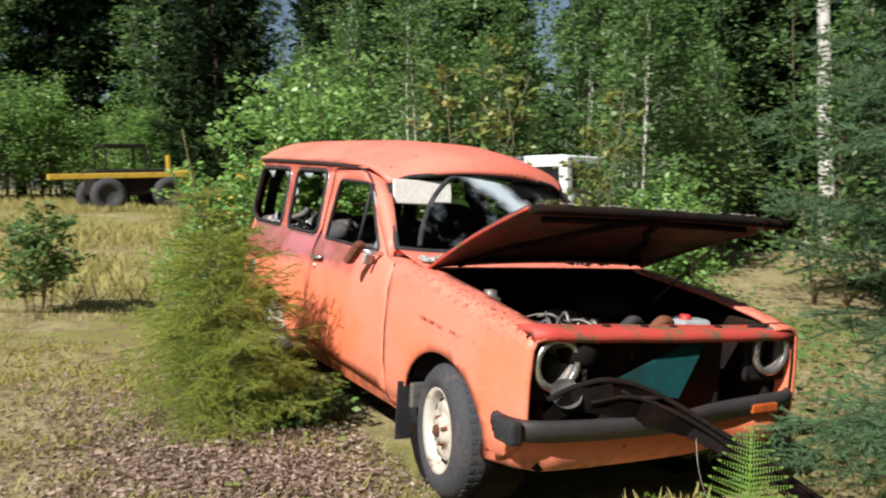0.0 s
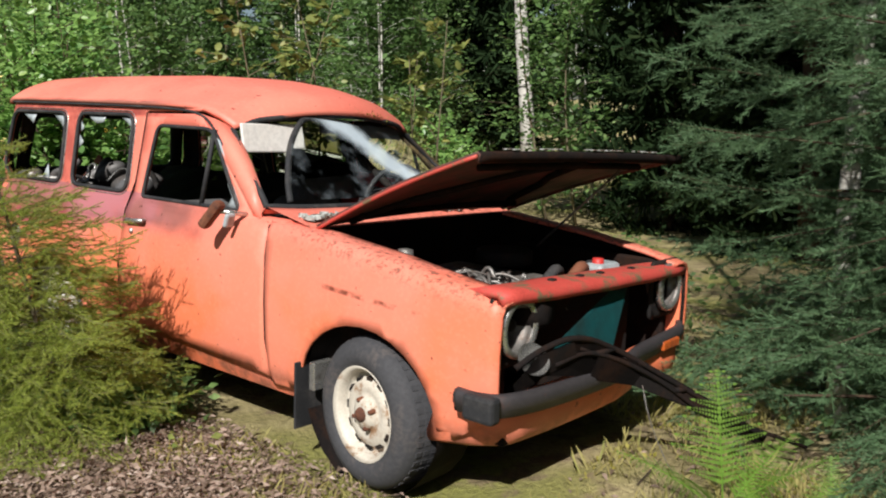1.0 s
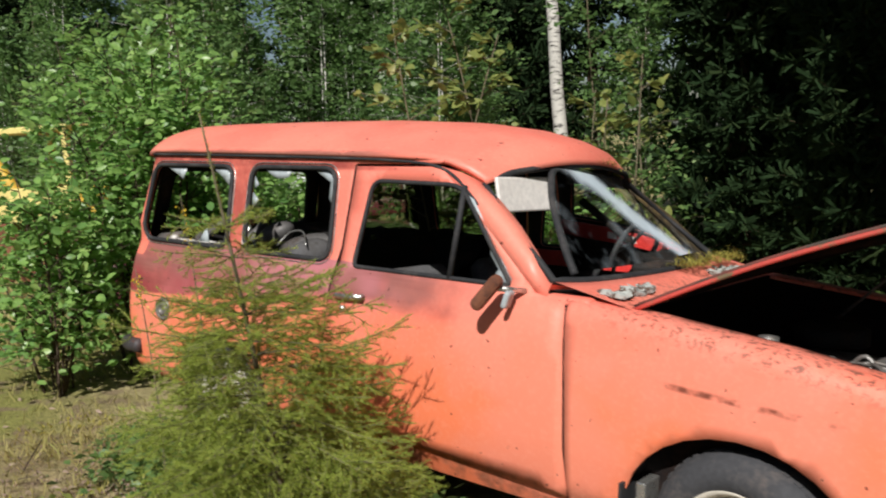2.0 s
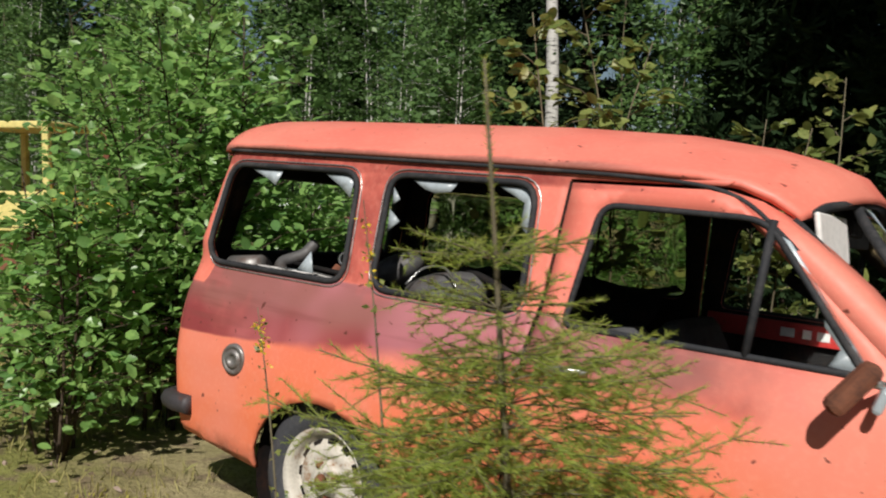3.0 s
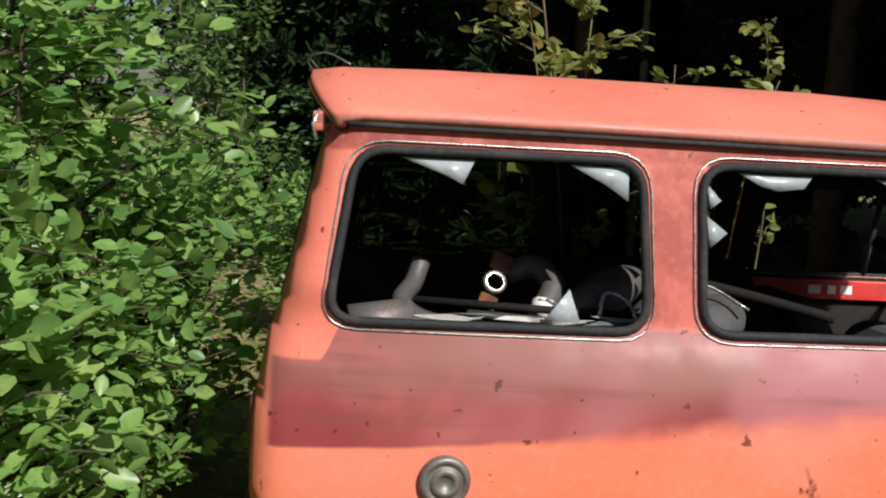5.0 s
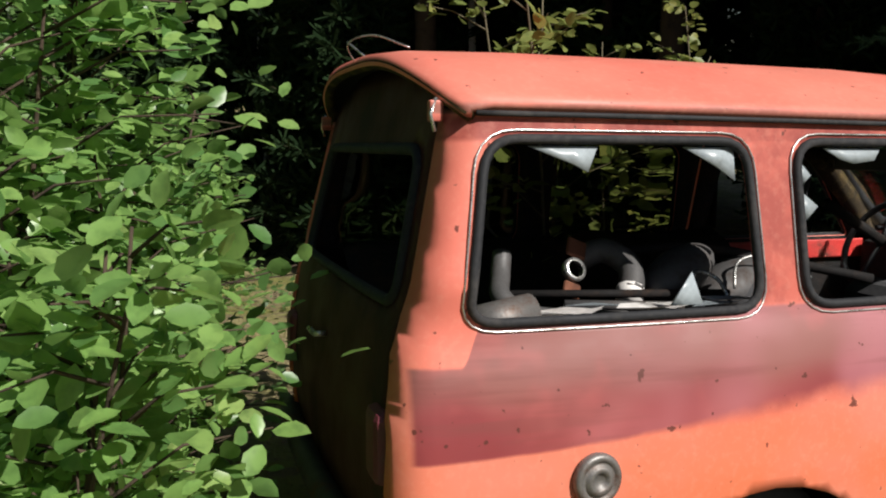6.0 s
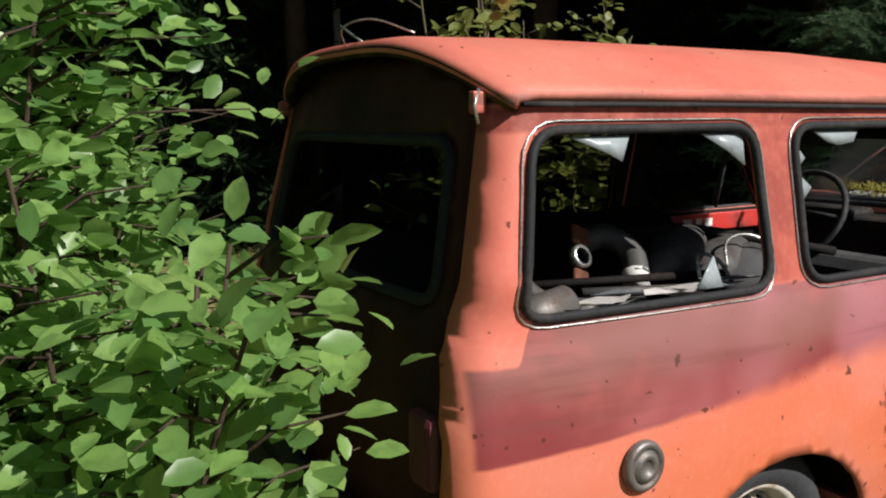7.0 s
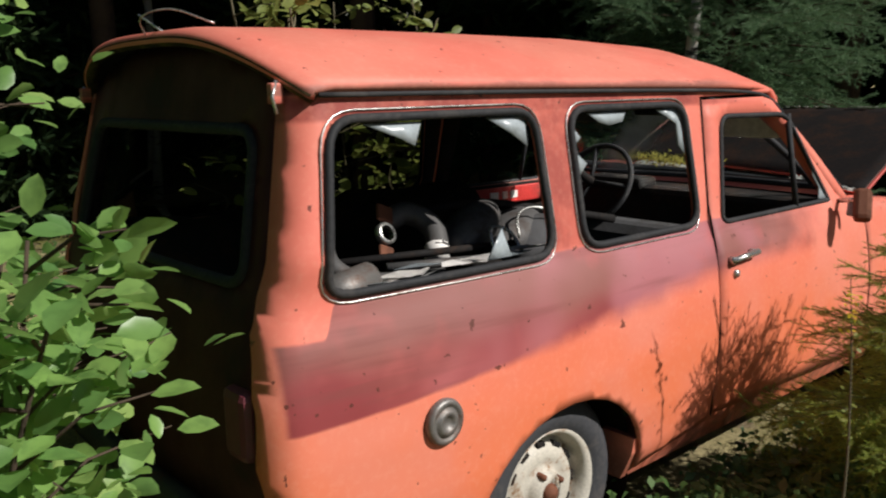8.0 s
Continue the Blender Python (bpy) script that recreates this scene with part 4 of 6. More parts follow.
for s in (-1, 1):
    hinge = part("hinge", bm_box((-3.095, YC + s * 0.555 - 0.010, 1.345), (-3.065, YC + s * 0.555 + 0.010, 1.388), 0.004), M["paint"], car)
    tubes("hinge_pin", [([(-3.08, YC + s * 0.560, 1.392), (-3.094, YC + s * 0.566, 1.36), (-3.085, YC + s * 0.566, 1.325)], 0.004)], M["chrome"], hinge, "", 6)
    lampr = part("tail_lamp", bm_box((-3.215, YC + s * 0.54 - 0.05, 0.60), (-3.15, YC + s * 0.54 + 0.05, 0.76), 0.02), M["maroon"], car, "dark red tail lamp")
rb = smooth_path([(-3.03, -0.675, 0.40), (-3.13, -0.675, 0.40), (-3.20, -0.58, 0.40), (-3.225, 0.0, 0.40), (-3.20, 0.62, 0.40), (-3.13, 0.715, 0.40), (-3.03, 0.715, 0.40)], 5)
tubes("rear_bumper", [(rb, 0.038)], M["bumper"], car, "grey steel rear bumper")

# wheels
def wheel(x, y, z, steer, s, width=0.165, sink=0.0):
    m = pose(x, y, z, 0, 0, steer) @ pose(0, 0, 0, 90 * -s if s > 0 else 90, 0, 0)
    root = lathe("wheel", [(0.165, 0.0), (0.172, 0.006), (0.178, 0.012), (0.176, 0.02), (0.160, 0.0), (0.150, -0.02), (0.148, -0.04), (0.135, -0.035), (0.118, -0.012), (0.085, -0.008), (0.070, -0.015), (0.058, -0.005), (0.050, 0.012), (0.030, 0.015), (0.0, 0.015)], M["rim"], car, m, "dirty cream steel wheel")
    t = width
    lathe("tyre", [(0.172, 0.012), (0.185, 0.022), (0.215, 0.030), (0.250, 0.018), (0.272, -0.006), (0.278, -0.03), (0.280, -t / 2), (0.278, -t + 0.03), (0.262, -t), (0.215, -t - 0.02), (0.165, -t), (0.15, -0.06)], M["tyre"], root, m, "grey weathered tyre", 48)
    tread = bmesh.new()
    for k in range(44):
        a = 2 * math.pi * k / 44
        for j in range(4):
            bm_box((0.274, -0.010, -0.025 - j * 0.034), (0.2805, 0.010, -0.049 - j * 0.034), 0, m @ pose(0, 0, 0, 0, 0, math.degrees(a)), tread)
    tagged(part("tread", tread, M["tyre"], root), kind="stuff")
    for k in range(12):
        a = 2 * math.pi * k / 12
        part("slot", bm_box((0.117, -0.016, -0.034), (0.135, 0.016, -0.015), 0.003, m @ pose(0, 0, 0, 0, 0, math.degrees(a))), M["dark"], root)
    for k in range(4):
        a = 2 * math.pi * k / 4 + 0.4
        lathe("wheel_nut", [(0.0, 0.016), (0.008, 0.014), (0.010, 0.0), (0.010, -0.012)], M["rust"], root, m @ pose(0.053 * math.cos(a), 0.053 * math.sin(a), 0.004), "", 8)
    lathe("hub_cap", [(0.0, 0.034), (0.020, 0.030), (0.027, 0.018), (0.028, 0.0)], M["rust"], root, m @ pose(0, 0, 0.0), "dark rusty hub", 20)
    return root


wheel(0.005, -0.700, 0.272, -9, -1, 0.19)
wheel(0.005, 0.735, 0.272, -9, 1, 0.19)
wheel(-2.365, -0.640, 0.285, 0, -1)
wheel(-2.365, 0.680, 0.285, 0, 1)
flap = bmesh.new()
bm_box((-0.335, -0.745, 0.135), (-0.325, -0.60, 0.40), 0.003, pose(-0.0, 0, 0, 0, 0, 0), flap)
part("mud_flap", flap, M["rubber"], car, "black rubber mud flap")
part("flap_stay", bm_box((-0.300, -0.70, 0.29), (-0.270, -0.60, 0.40), 0.004), M["chrome"], car)

# door furniture
fl = flank(-1)
tubes("shut_line", [([fl(-0.5345, 0.27), fl(-0.539, 0.45), fl(-0.543, 0.60), fl(-0.558, 0.78), fl(-0.573, 0.90)], 0.0035)], M["underside"], NEAR_DOOR, "", 6)
tubes("shut_line", [([fl(-1.660, 0.33), fl(-1.647, 0.60), fl(-1.635, 0.86), fl(-1.617, 1.0), fl(-1.596, 1.325)], 0.0045)], M["underside"], NEAR_DOOR, "", 6)
tubes("door_handle", [([fl(-1.575, 0.822) + Vector((0, -0.018, 0)), fl(-1.43, 0.832) + Vector((0, -0.022, 0))], 0.011), ([fl(-1.445, 0.831), fl(-1.445, 0.831) + Vector((0, -0.022, 0))], 0.011), ([fl(-1.57, 0.822), fl(-1.57, 0.822) + Vector((0, -0.022, 0))], 0.012)], M["chrome"], NEAR_DOOR, "dull chrome door handle")
lathe("lock", [(0.0, 0.012), (0.012, 0.010), (0.013, 0.0)], M["chrome"], NEAR_DOOR, Matrix.Translation(fl(-1.545, 0.775)) @ pose(0, 0, 0, 90, 0, 0), "", 14)
mirror = part("door_mirror", bm_box((-0.022, -0.032, -0.068), (0.022, 0.032, 0.068), 0.018, pose(-0.805, -0.785, 0.925, 0, 38, 25)), M["rust"], NEAR_DOOR, "brown door mirror, folded and drooping")
part("mirror_glass", bm_box((-0.022, -0.03, -0.036), (0.0, 0.022, 0.024), 0.010, pose(-0.745, -0.730, 0.905, 0, 18, 10)), M["shard"], mirror, "pale mirror mounting")
tubes("mirror_arm", [([(-0.775, -0.765, 0.94), fl(-0.735, 0.925)], 0.010)], M["chrome"], mirror, "", 8)
qg = [(-1.040, 1.235), (-1.000, 1.215), (-0.800, 0.955), (-0.815, 0.940), (-0.880, 0.945), (-0.860, 0.985), (-0.900, 1.03), (-0.905, 1.07)]
sheet("broken_glass", qg, [], fl, M["shard"], NEAR_DOOR, "dusty broken quarter-light glass", 0.04, 0.004)
cap = lathe("fuel_cap", [(0.0, 0.010), (0.016, 0.011), (0.018, 0.017), (0.030, 0.017), (0.032, 0.010), (0.040, 0.009), (0.042, 0.014), (0.052, 0.012), (0.056, 0.004), (0.056, -0.004)], M["steel"], NEAR_QUARTER, Matrix.Translation(fl(-2.782, 0.622)) @ pose(0, 0, 0, 90, 0, 4), "round ribbed grey metal fuel cap", 32)
# shards left in the rear side windows
for pts in ([(-2.90, 1.298), (-2.74, 1.298), (-2.765, 1.245), (-2.80, 1.262)], [(-2.53, 1.298), (-2.40, 1.298), (-2.40, 1.225), (-2.45, 1.258)], [(-2.15, 1.298), (-1.98, 1.298), (-2.00, 1.27), (-2.06, 1.262), (-2.10, 1.272)], [(-2.222, 1.27), (-2.19, 1.235), (-2.215, 1.215)], [(-2.222, 1.20), (-2.175, 1.165), (-2.215, 1.13)], [(-1.83, 1.298), (-1.71, 1.298), (-1.705, 1.16), (-1.735, 1.19), (-1.735, 1.255)], [(-2.58, 0.96), (-2.50, 0.96), (-2.525, 1.03)]):
    sheet("glass_shard", pts, [], lambda x, z: fl(x, z) + Vector((0, 0.004, 0)), M["shard"], NEAR_QUARTER, "dusty broken glass shard", 0.06, 0.004)

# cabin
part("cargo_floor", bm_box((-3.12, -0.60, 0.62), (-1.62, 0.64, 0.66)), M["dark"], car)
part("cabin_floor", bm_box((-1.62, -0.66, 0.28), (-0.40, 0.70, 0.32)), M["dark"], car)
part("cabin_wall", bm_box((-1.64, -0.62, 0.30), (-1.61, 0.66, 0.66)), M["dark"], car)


def seat(y):
    b = part("front_seat", bm_box((-1.42, y - 0.22, 0.52), (-0.95, y + 0.22, 0.66), 0.05), M["grey_cloth"], car, "worn grey cloth front seat")
    part("seat_back", bm_box((-0.06, -0.22, 0.0), (0.06, 0.22, 0.36), 0.05, pose(-1.40, y, 0.58, 0, -28, 0)), M["grey_cloth"], b)
    part("seat_base", bm_box((-1.38, y - 0.18, 0.32), (-1.0, y + 0.18, 0.53), 0.01), M["dark"], b)


seat(-0.32)
seat(0.36)
dash = part("dashboard", bm_box((-0.78, -0.60, 0.74), (-0.56, 0.64, 0.92), 0.03), M["dark"], car, "black dashboard")
part("binnacle", bm_box((-0.80, 0.20, 0.90), (-0.66, 0.52, 0.955), 0.02), M["dark"], dash)
wm = pose(-0.92, 0.36, 0.93, 0, -62, 0)
sw = tubes("steering_wheel", [([wm @ Vector((0.19 * math.cos(a * math.pi / 16), 0.19 * math.sin(a * math.pi / 16), 0)) for a in range(32)], 0.013)], M["rubber"], car, "thin black steering wheel", 8, True)
tubes("spoke", [([wm @ Vector((0.19 * math.cos(a), 0.19 * math.sin(a), 0)), wm @ Vector((0, 0, 0.03))], 0.010) for a in (0.3, 2.84, 4.71)], M["rubber"], sw, "", 6)
tubes("steering_column", [([wm @ Vector((0, 0, 0.03)), wm @ Vector((0, 0, 0.35))], 0.022)], M["dark"], sw, "", 8)
part("inner_mirror", bm_box((-0.985, -0.07, 1.245), (-0.965, 0.11, 1.295), 0.01), M["dark"], car, "black rear-view mirror")
for k, (u, w) in enumerate(((-1.30, 0.05), (-1.22, 0.03), (-1.17, 0.045))):
    part("lettering_bar", bm_box((u, 0.652 - 0.002, 0.864), (u + w, 0.652 + 0.002, 0.897)), M["white"], FAR_DOOR)
tubes("gear_lever", [([(-0.88, 0.02, 0.34), (-0.96, 0.02, 0.62)], 0.009)], M["steel"], car, "", 6)

# load of exhaust pipes and scrap behind the seats
tarp_v, tarp_f = [], []
for i in range(25):
    for j in range(21):
        x, y = -3.06 + i * 1.40 / 24, -0.585 + j * 1.19 / 20
        e = max(abs(y - YC) / 0.6, 0)
        z = 0.80 + 0.05 * noise.noise((x * 5, y * 5, 2)) + 0.03 * noise.noise((x * 14, y * 14, 5)) + 0.05 * math.exp(-((y + 0.45) / 0.15) ** 2) + 0.17 * max(0.0, min(1.0, (y - 0.02) / 0.38)) ** 1.5
        tarp_v.append((x, y, z))
tarp_f = [(i * 21 + j, i * 21 + j + 1, (i + 1) * 21 + j + 1, (i + 1) * 21 + j) for i in range(24) for j in range(20)]
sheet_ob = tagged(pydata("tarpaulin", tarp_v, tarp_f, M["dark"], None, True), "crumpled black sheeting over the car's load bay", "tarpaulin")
sheet_ob.matrix_world = K


def loose(name, label, category, lst, mat, sides=10, group="exhaust scrap in the load bay"):
    ob = tubes(name, lst, mat, None, "", sides)
    ob.matrix_world = K
    return tagged(ob, label, category, group)


loose("exhaust_pipe", "bent grey exhaust pipe lying in the load bay", "exhaust pipe", [(smooth_path([(-2.83, -0.30, 1.04), (-2.85, -0.34, 0.99), (-2.88, -0.42, 0.955), (-2.83, -0.46, 0.92), (-2.72, -0.48, 0.905), (-2.60, -0.50, 0.90)], 6), 0.024)], M["pipe"])
loose("exhaust_pipe", "curved grey exhaust pipe with a pale end", "exhaust pipe", [(smooth_path([(-2.60, -0.25, 1.01), (-2.54, -0.28, 1.035), (-2.50, -0.34, 1.0), (-2.53, -0.40, 0.945)], 6), 0.032)], M["pipe"])
loose("pipe_end", "pale bare metal pipe collar", "pipe collar", [([(-2.525, -0.388, 0.955), (-2.54, -0.41, 0.925)], 0.034)], M["white"])
fl_m = K @ pose(-2.645, -0.32, 0.995, 62, 22, 0)
flange = thing("exhaust_flange", "rusty exhaust flange plate with a round bore", "exhaust flange", fl_m, "exhaust scrap in the load bay")
ring = lathe("ring", [(0.022, 0.010), (0.030, 0.010), (0.031, 0.0), (0.030, -0.010), (0.022, -0.010), (0.022, 0.010)], M["chrome"], flange, Matrix.Identity(4), "", 24)
part("plate", bm_box((-0.028, 0.035, -0.006), (0.028, 0.085, 0.006), 0.006), M["rust"], flange)
part("plate", bm_box((-0.024, -0.075, -0.006), (0.024, -0.035, 0.006), 0.006), M["rust"], flange)
loose("exhaust_pipe", "long straight rusty pipe lying across the load", "exhaust pipe", [([(-2.86, -0.38, 0.955), (-2.30, -0.47, 0.945)], 0.010)], M["dark"])
loose("exhaust_pipe", "short grey straight pipe lying across the load", "exhaust pipe", [([(-2.72, -0.42, 0.93), (-2.45, -0.50, 0.925)], 0.012)], M["pipe"])
loose("exhaust_pipe", "long thin grey pipe lying across the load", "exhaust pipe", [(smooth_path([(-2.50, -0.22, 1.02), (-2.25, -0.24, 1.03), (-2.05, -0.30, 1.00), (-1.80, -0.42, 0.95)], 5), 0.014)], M["dark"])
sil = bmesh.new()
bmesh.ops.create_uvsphere(sil, u_segments=20, v_segments=12, radius=1)
bmesh.ops.transform(sil, matrix=pose(-2.37, -0.36, 0.985, 0, 62, 12) @ Matrix.Diagonal((0.055, 0.075, 0.11, 1)), verts=sil.verts)
tagged(part("silencer", sil, M["pipe"], None, "", True), "dented grey oval exhaust silencer", "silencer", "exhaust scrap in the load bay").matrix_world = K
sil = bmesh.new()
bmesh.ops.create_uvsphere(sil, u_segments=20, v_segments=12, radius=1)
bmesh.ops.transform(sil, matrix=pose(-2.16, -0.32, 0.945, 0, 80, 25) @ Matrix.Diagonal((0.06, 0.08, 0.16, 1)), verts=sil.verts)
tagged(part("silencer", sil, M["pipe"], None, "", True), "dented grey oval exhaust silencer", "silencer", "exhaust scrap in the load bay").matrix_world = K
loose("wire_bracket", "bent bright wire bracket", "bracket", [(smooth_path([(-2.42, -0.50, 0.945), (-2.40, -0.47, 1.0), (-2.35, -0.49, 0.985), (-2.33, -0.52, 0.93)], 5), 0.005)], M["chrome"], 6)
loose("wire_bracket", "bent bright metal strap", "bracket", [(smooth_path([(-2.26, -0.44, 0.95), (-2.22, -0.40, 1.01), (-2.13, -0.40, 1.02), (-2.04, -0.46, 0.97)], 5), 0.004)], M["chrome"], 6)
tin = lathe("tin_can", [(0.0, 0.07), (0.040, 0.07), (0.042, -0.07), (0.0, -0.07)], M["steel"], None, pose(-2.93, -0.55, 0.935, 0, 82, 8), "", 24)
tagged(tin, "dull grey open tin can lying on its side", "tin can").matrix_world = K
for k in range(11):
    x, y = -2.90 + k * 0.058 + rng.uniform(-0.02, 0.02), -0.575 + rng.uniform(0, 0.06)
    bm = bmesh.new()
    n = rng.randint(4, 6)
    vs = [bm.verts.new((x + rng.uniform(0.04, 0.10) * math.cos(q * 2 * math.pi / n), y + rng.uniform(0.02, 0.05) * math.sin(q * 2 * math.pi / n), 0.940 + rng.uniform(-0.006, 0.014))) for q in range(n)]
    bm.faces.new(vs)
    bmesh.ops.solidify(bm, geom=bm.faces[:], thickness=0.003)
    tagged(part("paper_scrap", bm, M["white"] if k % 4 else M["shard"], None), "crumpled white paper scrap on the load", "paper scrap", "paper scraps in the load bay").matrix_world = K
roll = bmesh.new()
bmesh.ops.create_uvsphere(roll, u_segments=24, v_segments=12, radius=1)
bmesh.ops.transform(roll, matrix=pose(-2.12, -0.36, 0.91, 0, 70, 14) @ Matrix.Diagonal((0.075, 0.10, 0.12, 1)), verts=roll.verts)
tagged(part("cloth_roll", roll, M["grey_cloth"], None, "", True), "grey rolled cloth bundle behind the seats", "bundle").matrix_world = K
box_m = part("plastic_bottle", bm_box((-1.12, -0.52, 0.66), (-1.03, -0.42, 0.86), 0.02), M["pale_yellow"], None)
tagged(box_m, "yellow plastic bottle standing on the car seat", "bottle").matrix_world = K


# ---- old vehicles at the edge of the clearing ----
def digger():
    at = stand(-9.3, 2.2, 205, 0.9)
    root = thing("yellow_digger", "old faded yellow digger half hidden in bushes", "digger", at)
    for k, (a, b) in enumerate((((-0.6, -0.6, 1.95), (0.6, 0.6, 2.03)), ((-0.6, -0.6, 0.8), (0.6, -0.54, 1.25)), ((-0.6, 0.54, 0.8), (0.6, 0.6, 1.25)), ((-0.6, -0.6, 0.8), (-0.54, 0.6, 1.25)), ((-0.6, -0.6, 1.2), (-0.52, -0.52, 2.0)), ((0.52, -0.6, 1.2), (0.6, -0.52, 2.0)), ((-0.6, 0.52, 1.2), (-0.52, 0.6, 2.0)), ((0.52, 0.52, 1.2), (0.6, 0.6, 2.0)))):
        part("cab_roof" if k == 0 else "cab_panel" if k < 4 else "cab_post", bm_box(a, b, 0.015), M["pale_yellow"], root, "pale yellow cab roof" if k == 0 else "")
    part("engine_cover", bm_box((-1.7, -0.55, 0.75), (-0.6, 0.55, 1.25), 0.05), M["yellow"], root)
    part("chassis", bm_box((-1.7, -0.45, 0.35), (0.9, 0.45, 0.8), 0.04), M["rust"], root)
    for y in (-0.62, 0.62):
        tr = bmesh.new()
        bm_box((-1.6, y - 0.17, 0.0), (0.9, y + 0.17, 0.55), 0.18, None, tr)
        part("track", tr, M["rust"], root, "rusty crawler track")
    tubes("boom", [(smooth_path([(0.6, 0, 0.9), (1.2, 0, 1.7), (1.9, 0, 1.5)], 6), 0.09)], M["yellow"], root, "yellow boom")
    part("bucket", bm_box((1.7, -0.35, 0.75), (2.2, 0.35, 1.25), 0.08), M["yellow"], root, "yellow bucket")
    part("exhaust_stack", bm_box((-1.2, 0.2, 1.25), (-1.08, 0.32, 2.1), 0.02), M["rust"], root, "rusty square stack")
    return root


digger()


def loader():
    root = thing("old_loader", "old loader with a long yellow beam, body darkened for shade", "loader", stand(-22.3, 1.2, 100, 0.95))
    # near-black body colour replaces the shade that would fall on the loader
    part("body", bm_box((-0.9, -0.6, 0.5), (1.6, 0.6, 1.25), 0.06), M["dark"], root)
    cab = bmesh.new()
    for a, b in (((-0.6, -0.55, 1.9), (0.6, 0.55, 1.98)), ((-0.6, -0.55, 1.2), (-0.54, -0.49, 1.95)), ((0.54, -0.55, 1.2), (0.6, -0.49, 1.95)), ((-0.6, 0.49, 1.2), (-0.54, 0.55, 1.95)), ((0.54, 0.49, 1.2), (0.6, 0.55, 1.95))):
        bm_box(a, b, 0.01, None, cab)
    part("cab", cab, M["dark"], root)
    part("beam", bm_box((-2.2, -0.75, 0.98), (1.9, -0.62, 1.14), 0.02), M["yellow"], root, "long yellow beam")
    part("counterweight", bm_box((1.3, -0.7, 0.45), (2.0, 0.7, 1.2), 0.08), M["yellow"], root, "yellow end weight")
    part("post", bm_box((1.15, -0.7, 1.1), (1.25, -0.6, 1.65), 0.01), M["yellow"], root)
    for x in (-0.6, 1.2):
        for y in (-0.7, 0.7):
            lathe("wheel", [(0.0, 0.10), (0.25, 0.10), (0.28, 0.16), (0.48, 0.14), (0.52, 0.0), (0.48, -0.14), (0.0, -0.14)], M["tyre"], root, pose(x, y, 0.50, 90, 0, 0), "", 24)
    return root


loader()


def van():
    root = thing("white_van", "old white van parked behind the thicket", "van", stand(-13.4, 9.8, 128, 1.2))
    body = bmesh.new()
    bm_box((-2.1, -0.82, 0.35), (2.1, 0.82, 0.95), 0.12, None, body)
    part("body", body, M["van_white"], root)
    up = bmesh.new()
    bm_box((-2.05, -0.78, 0.9), (1.15, 0.78, 1.62), 0.14, None, up)
    part("roof", up, M["van_white"], root)
    for y in (-0.785, 0.785):
        for x0, x1 in ((-1.85, -0.85), (-0.75, 0.15), (0.25, 0.98)):
            part("window", bm_box((x0, y - 0.01, 1.02), (x1, y + 0.01, 1.42), 0.008), M["window_dark"], root, "dark side window")
        for x in (-1.3, 1.3):
            lathe("wheel", [(0.0, 0.02), (0.18, 0.03), (0.20, 0.06), (0.29, 0.05), (0.31, 0.0), (0.29, -0.1), (0.0, -0.1)], M["tyre"], root, pose(x, y * 0.98, 0.31, 90 if y < 0 else -90, 0, 0), "", 24)
    part("windscreen", bm_box((1.12, -0.68, 1.02), (1.17, 0.68, 1.45), 0.01), M["window_dark"], root)
    part("rear_window", bm_box((-2.075, -0.6, 1.02), (-2.04, 0.6, 1.42), 0.01), M["window_dark"], root)
    part("bumper", bm_box((2.08, -0.8, 0.38), (2.2, 0.8, 0.52), 0.03), M["bumper"], root)
    return root


van()


def scrap_car():
    root = thing("maroon_car", "low maroon scrap car overgrown by bushes", "car", stand(-6.3, 1.4, 160, 0.8))
    part("body", bm_box((-1.9, -0.75, 0.3), (1.9, 0.75, 0.80), 0.12), M["maroon"], root)
    part("roof", bm_box((-1.2, -0.62, 0.75), (0.5, 0.62, 1.15), 0.14), M["maroon"], root)
    for x in (-1.2, 1.2):
        for y in (-0.72, 0.72):
            lathe("wheel", [(0.0, 0.04), (0.18, 0.04), (0.28, 0.05), (0.30, 0.0), (0.28, -0.12), (0.0, -0.12)], M["tyre"], root, pose(x, y, 0.30, 90 if y < 0 else -90, 0, 0), "", 20)
    return root


copy_thing(scrap_car(), stand(-11.7, 10.3, 40, 0.95))


# ---- plants ----
def unit(a):
    return a / np.maximum(np.linalg.norm(a, axis=1, keepdims=True), 1e-6)


# outlines of leaves: along, across, and fold
OVAL = (np.array([(0, 0, 0), (0.22, 0.24, 0.05), (0.55, 0.31, 0.07), (0.85, 0.17, 0.02), (1.0, 0, -0.06), (0.85, -0.17, 0.02), (0.55, -0.31, 0.07), (0.22, -0.24, 0.05), (0.5, 0, 0.0)]), np.array([(0, 1, 2, 8), (8, 2, 3, 4), (0, 8, 6, 7), (8, 4, 5, 6)]))
KITE = (np.array([(0, 0, 0), (0.5, 0.30, 0.06), (1.0, 0, -0.05), (0.5, -0.30, 0.06)]), np.array([(0, 1, 2, 3)]))
NEEDLE = (np.array([(0, 0.045, 0), (0, -0.045, 0), (1.0, 0, 0)]), np.array([(0, 1, 2)]))


